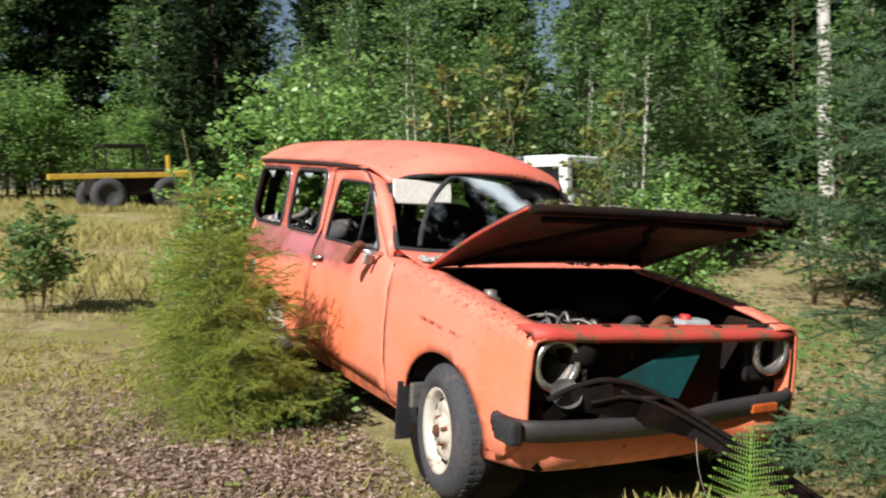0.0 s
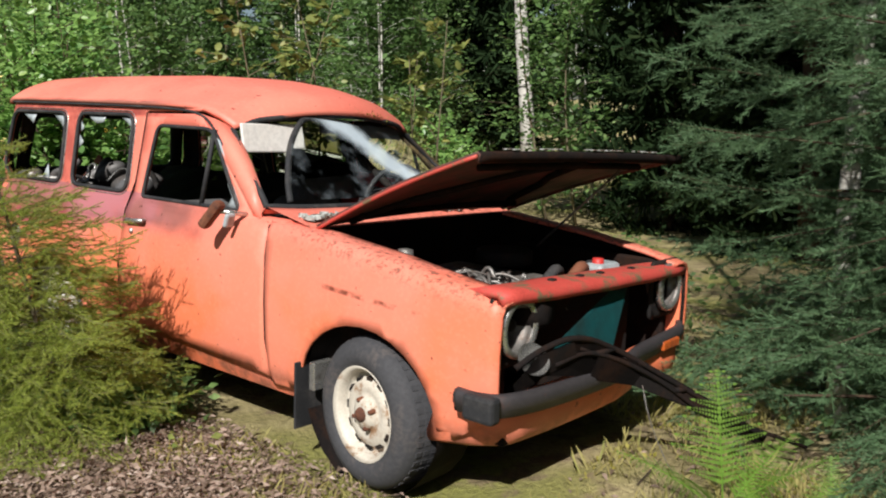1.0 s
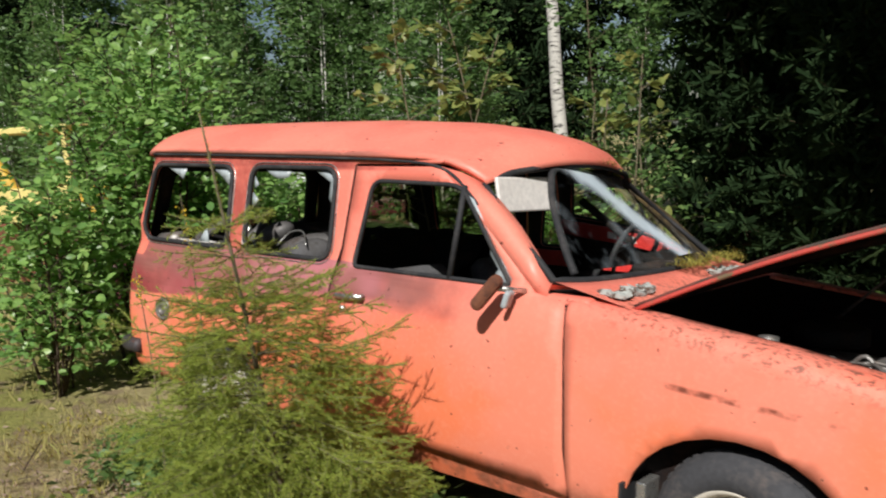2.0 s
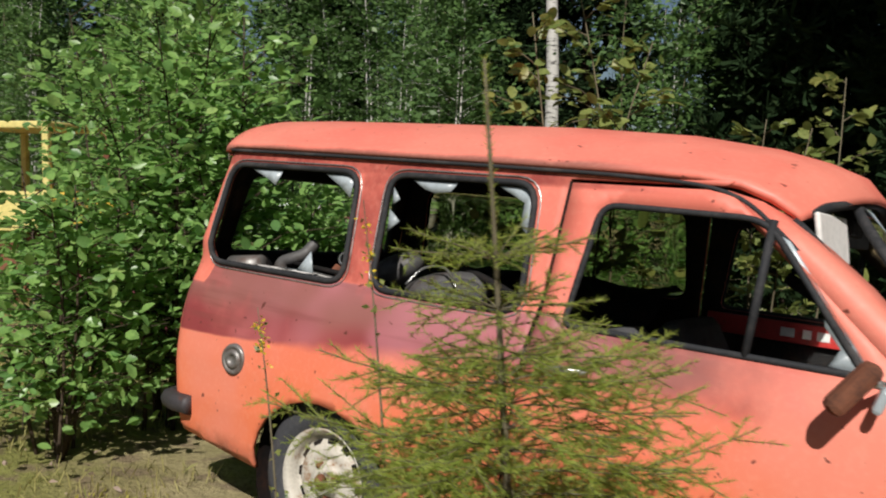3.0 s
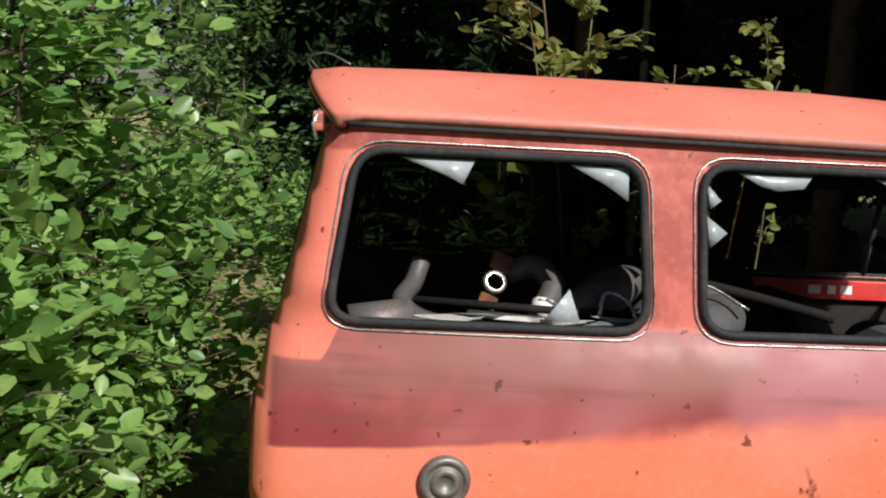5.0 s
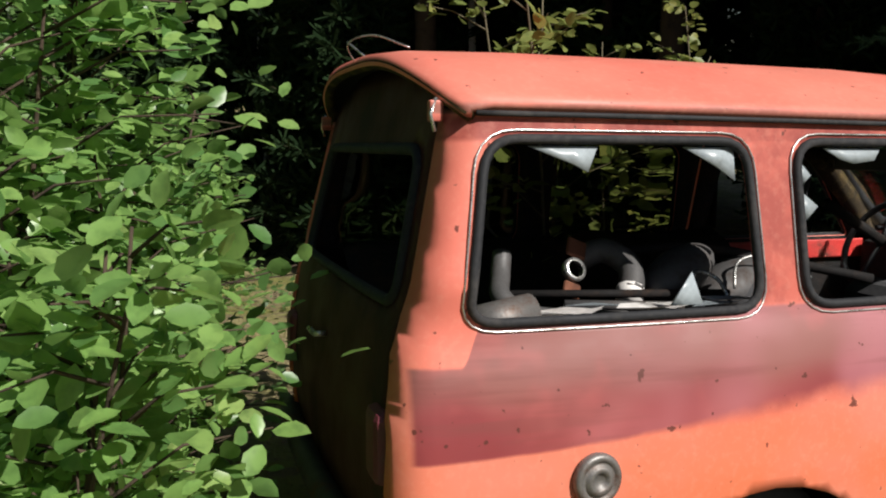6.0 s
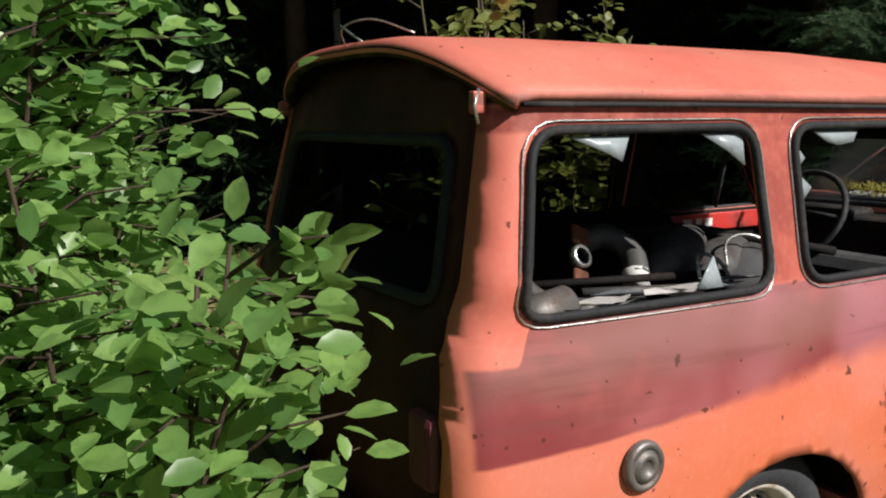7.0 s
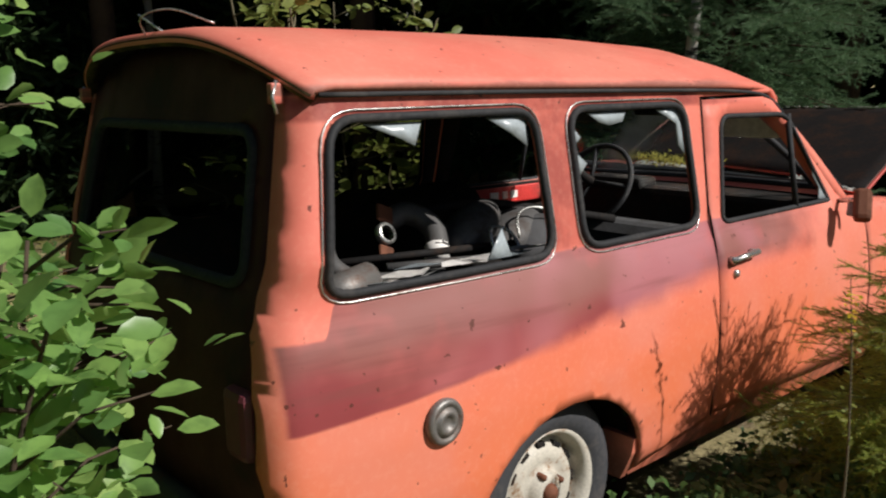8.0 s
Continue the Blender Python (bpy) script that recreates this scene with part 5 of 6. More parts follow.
def leaves(shape, base, way, normal, size):
    """Many leaves at once: base points, directions, faces' normals and sizes."""
    way = unit(way)
    side = unit(np.cross(normal, way))
    up = np.cross(way, side)
    t, f = shape
    v = base[:, None, :] + size[:, None, None] * (t[None, :, 0:1] * way[:, None, :] + t[None, :, 1:2] * side[:, None, :] + t[None, :, 2:3] * up[:, None, :])
    n, k = len(base), len(t)
    faces = (f[None] + (np.arange(n) * k)[:, None, None]).reshape(-1, f.shape[1])
    return v.reshape(-1, 3), faces


class Wood:
    """Stem and branches gathered into one mesh, and the twig points that carry leaves."""

    def __init__(self, seed):
        self.v, self.f, self.p, self.d = [], [], [], []
        self.r = random.Random(seed)

    def limb(self, pts, r0, r1, sides):
        n = len(pts)
        v, f = tube_data(pts, [r0 + (r1 - r0) * i / (n - 1) for i in range(n)], sides, False, len(self.v))
        self.v += v
        self.f += f

    def carry(self, p, d):
        self.p.append(p)
        self.d.append(d)


def shrub_parts(root, seed, stems, height, spread, boughs, per, size, shape, leaf_mat, stem_mat, low=0.1, droop=0.15, lean=0.12, thick=0.012, cluster=0.10):
    """A young broadleaf: one or more stems with side shoots and leaves along them."""
    w = Wood(seed)
    r = w.r
    for k in range(stems):
        a = r.uniform(0, 6.28)
        foot = Vector((math.cos(a), math.sin(a), 0)) * (spread * 0.25 * (stems > 1) * r.random())
        h = height * r.uniform(0.75, 1.0) if k else height
        tip = foot + Vector((math.cos(a) * lean * h, math.sin(a) * lean * h, h))
        bend = Vector((r.gauss(0, 0.03), r.gauss(0, 0.03), 0)) * h
        pts = [foot.lerp(tip, i / 7) + bend * math.sin(math.pi * i / 7) for i in range(8)]
        pts[0] += Vector((0, 0, -0.05))
        w.limb(pts, thick * (0.6 + 0.4 * h / height), 0.003, 6)
        for b in range(boughs):
            t = low + (1 - low) * (b + r.random()) / boughs
            p = pts[min(6, int(t * 7))].lerp(pts[min(7, int(t * 7) + 1)], t * 7 - int(t * 7)) if t < 1 else pts[7]
            az = r.uniform(0, 6.28)
            ln = spread * (1.05 - 0.75 * t) * r.uniform(0.55, 1.1)
            d = Vector((math.cos(az), math.sin(az), r.uniform(0.15, 0.7)))
            e = p + d * ln
            m = p.lerp(e, 0.5) + Vector((0, 0, 0.08 * ln))
            e.z -= droop * ln
            w.limb([p, m, e], 0.004, 0.0015, 4)
            for q in range(per):
                u = 0.15 + 0.9 * r.random()
                c = p.lerp(m, u * 2) if u < 0.5 else m.lerp(e, u * 2 - 1)
                w.carry(c + Vector((r.gauss(0, 1), r.gauss(0, 1), r.gauss(0, 0.8))) * cluster * ln ** 0.5, d + Vector((r.gauss(0, 0.9), r.gauss(0, 0.9), r.gauss(0, 0.5))))
    n = len(w.p)
    g = np.random.default_rng(seed)
    base, way = np.array([tuple(p) for p in w.p]), np.array([tuple(d) for d in w.d])
    way[:, 2] -= 0.25
    nor = unit(g.normal(0, 0.55, (n, 3)) + np.array([0.1, -0.25, 1.0]))
    v, f = leaves(shape, base, way, nor, size * g.uniform(0.55, 1.2, n))
    pydata("trunk", w.v, w.f, stem_mat, root, True)
    pydata("crown", v, f, leaf_mat, root, False)
    return root


def conifer_parts(root, seed, height, reach, whorls, arms, leaf_mat, stem_mat, needle=0.02, per=26, low=0.1, droop=0.25, trunk=0.02, clump=False, twigs=5, bend=(0, 0), taper=0.8, bias=0.9, thin=2.0):
    """A spruce or pine: whorls of boughs with side twigs set with needles."""
    w = Wood(seed)
    r = w.r
    pts = [Vector((bend[0] * (i / 9) ** 1.3, bend[1] * (i / 9) ** 1.3, height * i / 9 - 0.05 * (i == 0))) for i in range(10)]
    w.limb(pts, trunk, trunk * 0.12, 8)
    for k in range(whorls):
        t = low + (0.97 - low) * (k / (whorls - 1)) ** bias
        p = pts[int(t * 9)].lerp(pts[min(9, int(t * 9) + 1)], t * 9 - int(t * 9))
        if thin < 1 and t > 0.78:
            continue
        ln0 = reach * (1.0 - t) ** taper + reach * 0.06
        if t < low + 0.12:
            ln0 *= 0.8
        if t > thin:
            ln0 *= 0.45
        count = arms if t < thin else max(3, arms // 2)
        for b in range(count):
            az = 6.283 * (b + r.random() * 0.8) / count + k * 1.3
            ln = ln0 * r.uniform(0.6, 1.08)
            up = 0.75 * t + 0.05 - droop * (1 - t)
            d = Vector((math.cos(az), math.sin(az), up)).normalized()
            e = p + d * ln + Vector((0, 0, 0.12 * ln))
            m = p + d * ln * 0.5 - Vector((0, 0, 0.05 * ln))
            w.limb([p, m, e], trunk * 0.25 * (1 - 0.6 * t), 0.0015, 4)
            side = d.cross(Vector((0, 0, 1))).normalized()
            lines = [(p.lerp(m, 0.3), m), (m, e)]
            for q in range(twigs):
                u = 0.25 + 0.7 * (q + r.random()) / twigs
                c = p.lerp(m, u * 2) if u < 0.5 else m.lerp(e, u * 2 - 1)
                s = 1 if q % 2 else -1
                f = c + (d * 0.7 + side * s * r.uniform(0.6, 1.0) + Vector((0, 0, r.uniform(-0.25, 0.15)))) * ln * 0.42 * (1.15 - u)
                w.limb([c, f], 0.002 if not clump else 0.008, 0.001, 3)
                lines.append((c, f))
            for a, c in lines:
                along = (c - a)
                for q in range(max(3, int(per * along.length / (reach * 0.4 + 1e-6)))):
                    w.carry(a + along * r.random(), along.normalized() * 0.75 + Vector((r.gauss(0, 0.75), r.gauss(0, 0.75), r.gauss(0.1, 0.6))))
    if thin < 1:
        # the bare leading shoot carries short needles of its own
        for q in range(260):
            u = r.uniform(7.0, 9.0)
            w.carry(pts[int(u)].lerp(pts[min(9, int(u) + 1)], u - int(u)), Vector((r.gauss(0, 0.35), r.gauss(0, 0.35), 1.0)))
    n = len(w.p)
    g = np.random.default_rng(seed)
    base, way = np.array([tuple(p) for p in w.p]), np.array([tuple(d) for d in w.d])
    nor = unit(g.normal(0, 1, (n, 3)))
    shape = NEEDLE
    if clump:
        shape = (np.array([(0, 0.05, 0), (0, -0.05, 0), (1.0, -0.08, -0.05), (0.9, 0.10, 0.03)]), np.array([(0, 1, 2, 3)]))
    v, f = leaves(shape, base, way, nor, needle * g.uniform(0.7, 1.25, n))
    pydata("trunk", w.v, w.f, stem_mat, root, True)
    pydata("crown", v, f, leaf_mat, root, False)
    return root


def spray_parts(root, seed, pts, levels, arms, reach, rise, sag, step, twig, needle, dense_at, leaf_mat, stem_mat, stem_r, upper=99.0):
    """A conifer of flat sprays: boughs in whorls, paired side shoots and short third shoots, all set with needles.
    levels: heights; reach(z), rise(z): length and climb of the boughs; upper: thinner needles from this height on."""
    w = Wood(seed)
    r = w.r
    top = pts[-1].z
    w.limb(pts, stem_r, stem_r * 0.15, 8)
    base, way = [], []

    def stem_at(z):
        for a, b in zip(pts, pts[1:]):
            if z <= b.z:
                return a.lerp(b, max(0.0, (z - a.z) / (b.z - a.z)))
        return pts[-1]

    def bristle(a, b, thin=1.0):
        d = b - a
        n = max(3, int(d.length * dense_at * thin))
        u = d.normalized()
        for q in range(n):
            base.append(tuple(a + d * ((q + r.random()) / n)))
            way.append((u.x + r.gauss(0, 0.55), u.y + r.gauss(0, 0.55), u.z + r.gauss(0.12, 0.5)))

    for z in levels:
        p0 = stem_at(z)
        thin = 0.4 if z > upper else 1.0
        count = arms if r.random() < 0.7 else arms - 1
        for b in range(count):
            az = 6.283 * (b + r.random() * 0.9) / count + z * 17
            ln = reach(z) * r.uniform(0.55, 1.1)
            d = Vector((math.cos(az), math.sin(az), rise(z) + r.gauss(0, 0.16)))
            side = Vector((-d.y, d.x, 0)).normalized()
            m = max(4, int(ln / step))
            line = [p0 + d * ln * (i / m) + Vector((0, 0, -sag * ln * (i / m) ** 2 + 0.5 * sag * ln * (i / m) ** 4)) for i in range(m + 1)]
            w.limb(line, max(0.0016, stem_r * 0.22 * (1 - z / (top + 0.2))), 0.0010, 4)
            for i in range(1, m + 1):
                if i / m > 0.25:
                    bristle(line[i - 1], line[i], thin)
                if i == m or i / m < 0.18:
                    continue
                fwd = (line[i + 1] - line[i]).normalized()
                for s in (-1, 1):
                    if r.random() < 0.12:
                        continue
                    tl = ln * twig * (1.05 - 0.75 * i / m) * r.uniform(0.6, 1.15)
                    e = line[i] + (fwd * 0.75 + side * s * 0.80 + Vector((0, 0, r.uniform(-0.75, 0.30)))).normalized() * tl
                    w.limb([line[i], e], 0.0012, 0.0008, 3)
                    bristle(line[i], e, thin)
                    if tl > step * 1.6:
                        k = int(tl / step)
                        for j in range(1, k + 1):
                            c = line[i].lerp(e, j / (k + 1))
                            for s2 in (-1, 1):
                                if r.random() < 0.38:
                                    continue
                                f = c + (fwd * (0.75 - 0.6 * s2 * s) + side * s * (0.75 + 0.2 * s2 * s) + Vector((0, 0, r.uniform(-0.9, 0.35)))).normalized() * step * r.uniform(0.7, 1.3)
                                bristle(c, f, thin)
    lead = stem_at(levels[-1])
    for q in range(int((top - lead.z) * dense_at * 2)):
        base.append(tuple(stem_at(r.uniform(lead.z, top))))
        way.append((r.gauss(0, 0.5), r.gauss(0, 0.5), 0.8))
    n = len(base)
    g = np.random.default_rng(seed)
    shape = (np.array([(0, 0.055, 0), (0, -0.055, 0), (1.0, 0, 0)]), np.array([(0, 1, 2)]))
    v, f = leaves(shape, np.array(base), np.array(way), unit(g.normal(0, 1, (n, 3))), needle * g.uniform(0.7, 1.25, n))
    pydata("trunk", w.v, w.f, stem_mat, root, True)
    pydata("crown", v, f, leaf_mat, root, False)
    return root


# the small spruce beside the car
spruce = thing("young_spruce", "small bushy yellow-green spruce with a bare leading shoot beside the car", "spruce", stand(-1.25, -1.20))
stem = [Vector((0.02 * (i / 9) ** 1.3, -0.20 * (i / 9) ** 1.3, 1.50 * i / 9 - 0.05 * (i == 0))) for i in range(10)]
tiers = [0.14 + 0.044 * i for i in range(20)] + [1.07, 1.16]
spray_parts(spruce, 11, stem, tiers, 10, lambda z: 0.55 * max(0.0, 1 - (z / 1.07) ** 2.4) ** 0.5 if z < 0.97 else 0.25 * (1.5 - z) / 0.5, lambda z: -0.05 + 0.42 * z, 0.26, 0.052, 0.60, 0.0160, 640, M["needle"], M["twig"], 0.014)

# big pine beside the nose
pine = thing("pine", "blue-green pine with soft boughs reaching past the car nose", "pine", stand(1.78, 1.42))
stem = [Vector((0.02 * math.sin(i), 0.02 * math.cos(i * 2), 7.5 * i / 9 - 0.1 * (i == 0))) for i in range(10)]
spray_parts(pine, 23, stem, [0.20 + 0.11 * i for i in range(28)] + [3.4 + 0.25 * i for i in range(15)], 11, lambda z: 1.64 * (1 - z / 8.5) ** 0.8, lambda z: 0.02 + 0.05 * z, 0.16, 0.10, 0.40, 0.030, 430, M["needle_pine"], M["pine_bark"], 0.06, 3.2)

# broadleaf bush at the tail of the car
bush = thing("alder_bush", "dense green alder bush crowding the tail of the car", "bush", stand(-4.10, 0.05))
shrub_parts(bush, 31, 13, 2.1, 0.80, 26, 20, 0.066, OVAL, M["leaf_near"], M["bark"], 0.12, 0.1, 0.16, 0.014, 0.09)
bush_b = thing("alder_bush", "dense green alder bush behind the tail of the car", "bush", stand(-5.3, 0.9, 70))
shrub_parts(bush_b, 32, 12, 2.5, 1.0, 26, 20, 0.066, OVAL, M["leaf_near"], M["bark"], 0.08, 0.1, 0.15, 0.014, 0.10)
bush_c = thing("alder_bush", "low spreading alder bush with broad leaves beside the car tail", "bush", stand(-3.90, -0.66, 10))
shrub_parts(bush_c, 33, 10, 1.28, 0.50, 18, 15, 0.064, OVAL, M["leaf_near"], M["bark"], 0.12, 0.12, 0.22, 0.010, 0.08)
for k, (x, y, a, s) in enumerate(((-6.6, 3.4, 290, 0.6), (-4.5, 1.6, 20, 0.5))):
    copy_thing(bush_b, stand(x, y, a, s))
copy_thing(bush_c, stand(-3.78, 0.30, 80, 1.05))
copy_thing(bush_c, stand(-3.85, 1.05, 200, 1.15))
copy_thing(bush_c, stand(-3.4, 4.0, 130, 1.0))
copy_thing(bush_c, stand(-4.7, 5.0, 310, 1.2))

# saplings
yel = thing("sapling", "thin sapling with yellowing leaves behind the car", "sapling", stand(-2.12, 0.92))
shrub_parts(yel, 41, 3, 2.35, 0.55, 16, 12, 0.075, OVAL, M["leaf_yellow"], M["twig"], 0.35, 0.0, 0.13, 0.009, 0.05)
copy_thing(yel, stand(-1.45, 1.25, 250, 0.82))
low = thing("sapling", "knee-high broadleaf sapling in the dry grass", "sapling", stand(-4.75, -1.92))
shrub_parts(low, 43, 6, 0.88, 0.48, 16, 20, 0.055, OVAL, M["leaf"], M["twig"], 0.15, 0.05, 0.18, 0.007, 0.05)

# hedge of young birches and alders round the clearing
kinds = []
for k in range(4):
    h = thing("young_birch", "slender young birch in the thicket at the clearing edge", "birch", stand(*((-11.0, 5.2), (-9.2, 3.9), (-4.6, 8.0), (-5.0, 9.6))[k]), "thicket trees")
    shrub_parts(h, 51 + k, 2 + k % 2, 4.4 + 0.5 * k, 1.05, 40, 34, 0.115, KITE, M["leaf"], M["birch"] if k % 2 else M["twig"], 0.05, 0.12, 0.05, 0.022, 0.16)
    kinds.append(h)
rg = random.Random(9)
spots = []


def off_line(x, y, ax, ay, bx, by):
    """Distance of a place from a stretch of line."""
    d = Vector((bx - ax, by - ay))
    t = max(0.0, min(1.0, (Vector((x - ax, y - ay)).dot(d)) / d.length_squared))
    return math.hypot(x - ax - d.x * t, y - ay - d.y * t)


# lanes through the thicket that stay open: to the van, to the white birch, and the sun's way onto the van
LANES = [(3.0, -2.3, -13.4, 9.8, 1.15), (-1.4, -2.6, -13.4, 9.8, 0.55), (2.1, -2.7, -10.0, 15.0, 0.8), (0.8, -2.8, -10.0, 15.0, 0.8), (-1.7, -2.6, -10.0, 15.0, 0.8), (-0.9, -2.6, -10.0, 15.0, 0.75), (-13.4, 9.8, -10.2, 4.2, 1.6)]
for k in range(1100):
    x, y = rg.uniform(-20, 1.0), rg.uniform(1.5, 17)
    edge = 3.3 + 0.10 * abs(x + 4) if x > -7.5 else 3.6 - (x + 7.5) * 0.15
    if x > -0.9 - 0.56 * (y + 2.5):
        continue
    if y < edge or y > edge + 8.0 or math.hypot(x + 13.4, y - 9.8) < 3.0 or math.hypot(x + 9.3, y - 2.2) < 2.4:
        continue
    if any(off_line(x, y, *lane[:4]) < lane[4] for lane in LANES):
        continue
    if min(math.hypot(x - px, y - py) for px, py in spots + [(99, 99)]) < 0.95:
        continue
    spots.append((x, y))
for k, (x, y) in enumerate(spots[:120]):
    copy_thing(kinds[k % 4], stand(x, y, rg.uniform(0, 360), rg.uniform(0.7, 1.15) * (0.72 if y < 5 else 1.0)))

# taller trees behind the van
for k, (x, y, s) in enumerate(((-17.2, 10.6, 1.5), (-15.8, 12.4, 1.6), (-18.0, 13.4, 1.7), (-14.2, 13.4, 1.5), (-19.2, 10.4, 1.6), (-12.4, 13.6, 1.5), (-16.4, 15.0, 1.8), (-12.2, 16.2, 1.6), (-20.5, 13.0, 1.8))):
    copy_thing(kinds[k % 4], stand(x, y, k * 83, s))

# far side of the clearing, behind the machines
for k in range(16):
    x = -27 - rg.uniform(0, 6)
    y = -12 + k * 1.7 + rg.uniform(-0.5, 0.5)
    copy_thing(kinds[k % 4], stand(x, y, rg.uniform(0, 360), rg.uniform(1.5, 2.1)))

for k in range(12):
    copy_thing(bush_b, stand(-25.5 - rg.uniform(0, 3), -11 + k * 1.5, k * 67, rg.uniform(1.2, 1.8)))

# conifers of the forest, needles coloured darker to carry its shade
fir = thing("forest_spruce", "tall dark spruce, needles darkened further for the forest shade", "spruce", stand(0.5, 11.5), "forest conifers")
conifer_parts(fir, 61, 13.0, 2.7, 26, 7, M["needle_shaded"], M["pine_bark"], 0.34, 46, 0.02, 0.35, 0.15, True, 6)
fir_b = thing("forest_spruce", "tall dark spruce, needles darkened further for the forest shade", "spruce", stand(4.6, 9.0), "forest conifers")
conifer_parts(fir_b, 62, 15.0, 3.0, 24, 6, M["needle_shaded"], M["pine_bark"], 0.36, 46, 0.10, 0.3, 0.17, True, 6)
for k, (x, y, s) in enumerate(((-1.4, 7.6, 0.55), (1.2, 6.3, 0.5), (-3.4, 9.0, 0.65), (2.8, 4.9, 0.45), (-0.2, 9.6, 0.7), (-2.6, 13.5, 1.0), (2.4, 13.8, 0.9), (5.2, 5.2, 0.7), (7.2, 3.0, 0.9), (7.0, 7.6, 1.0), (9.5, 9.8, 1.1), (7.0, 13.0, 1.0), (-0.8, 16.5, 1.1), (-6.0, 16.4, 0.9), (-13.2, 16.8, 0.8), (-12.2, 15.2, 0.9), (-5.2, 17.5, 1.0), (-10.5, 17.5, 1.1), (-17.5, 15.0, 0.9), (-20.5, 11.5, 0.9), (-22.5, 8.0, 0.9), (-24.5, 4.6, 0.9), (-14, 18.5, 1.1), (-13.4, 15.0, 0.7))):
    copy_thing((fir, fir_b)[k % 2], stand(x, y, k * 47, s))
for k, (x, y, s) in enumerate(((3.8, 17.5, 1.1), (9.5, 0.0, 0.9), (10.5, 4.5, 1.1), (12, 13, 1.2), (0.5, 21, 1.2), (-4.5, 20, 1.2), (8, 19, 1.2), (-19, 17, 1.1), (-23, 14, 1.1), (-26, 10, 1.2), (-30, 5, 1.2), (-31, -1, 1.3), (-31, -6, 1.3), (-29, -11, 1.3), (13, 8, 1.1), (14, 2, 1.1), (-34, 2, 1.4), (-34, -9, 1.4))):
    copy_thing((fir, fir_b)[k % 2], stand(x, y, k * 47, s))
# tall pines with bare lower trunks that keep the forest beside the nose in shade
tall = thing("forest_pine", "tall pine with a bare trunk, dense crown darkened for shade", "pine", stand(2.9, 3.2), "forest conifers")
conifer_parts(tall, 63, 13.0, 2.5, 20, 8, M["needle_shaded"], M["pine_bark"], 0.40, 60, 0.30, 0.2, 0.14, True, 6)
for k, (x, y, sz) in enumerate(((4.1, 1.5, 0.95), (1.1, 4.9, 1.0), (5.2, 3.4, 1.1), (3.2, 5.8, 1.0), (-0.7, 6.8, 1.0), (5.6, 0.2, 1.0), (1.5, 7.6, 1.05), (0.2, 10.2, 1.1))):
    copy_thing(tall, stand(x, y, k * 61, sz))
# trees added, mostly unseen, at the path's back to shade forest beside the nose
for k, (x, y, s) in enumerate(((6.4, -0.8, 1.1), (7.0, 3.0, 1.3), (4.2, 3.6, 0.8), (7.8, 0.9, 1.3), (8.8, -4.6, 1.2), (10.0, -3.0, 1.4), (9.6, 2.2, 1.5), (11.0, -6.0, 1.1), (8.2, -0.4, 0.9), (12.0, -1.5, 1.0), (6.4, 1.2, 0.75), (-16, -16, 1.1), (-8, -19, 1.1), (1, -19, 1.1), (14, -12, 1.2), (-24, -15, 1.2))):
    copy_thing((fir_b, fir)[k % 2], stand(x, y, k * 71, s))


def bare_trunk(x, y, h, r, mat, name, label, category, lean=(0, 0)):
    root = thing(name, label, category, stand(x, y), "bare trunks in the forest")
    g = random.Random(int(x * 100))
    pts = [Vector((lean[0] * i / 8 + g.gauss(0, 0.02), lean[1] * i / 8 + g.gauss(0, 0.02), h * i / 8 - 0.1 * (i == 0))) for i in range(9)]
    tubes("trunk", [(pts, [r * (1.15 if i == 0 else 1 - 0.6 * i / 8) for i in range(9)])], mat, root, "", 14)
    limbs = []
    for k in range(9):
        q = pts[5 + k % 3] + Vector((0, 0, g.uniform(-0.4, 0.4)))
        a = g.uniform(0, 6.28)
        limbs.append(([q, q + Vector((math.cos(a), math.sin(a), 0.5)) * g.uniform(0.4, 1.2)], [r * 0.18, r * 0.05]))
    for l in limbs:
        tubes("limb", [l], mat, root, "", 5)
    n = 900
    gg = np.random.default_rng(int(abs(x) * 100))
    base = gg.normal(0, 1, (n, 3)) * np.array([1.2, 1.2, h * 0.13]) + np.array([lean[0], lean[1], h * 0.88])
    v, f = leaves(KITE, base, gg.normal(0, 1, (n, 3)), unit(gg.normal(0, 0.6, (n, 3)) + np.array([0, 0, 1.0])), gg.uniform(0.06, 0.12, n))
    pydata("crown", v, f, M["leaf"], root)
    return root


bare_trunk(-10.0, 15.0, 13.0, 0.19, M["birch"], "birch", "white-barked birch standing in the forest", "birch", (-0.3, 0))
for x, y, r, h in ((1.12, 1.30, 0.045, 8), (0.4, 8.4, 0.06, 8), (-1.9, 11.2, 0.05, 9), (2.9, 7.9, 0.05, 8)):
    bare_trunk(x, y, h, r, M["birch"], "birch", "thin white-barked birch in the dark forest", "birch", (0.1, 0))
for x, y, r, h in ((-5.0, 12.7, 0.13, 11), (0.3, 13.2, 0.14, 12)):
    bare_trunk(x, y, h, r, M["pine_bark"], "dead_pine", "dark bare pine trunk in the forest", "pine", (0.1, 0.1))


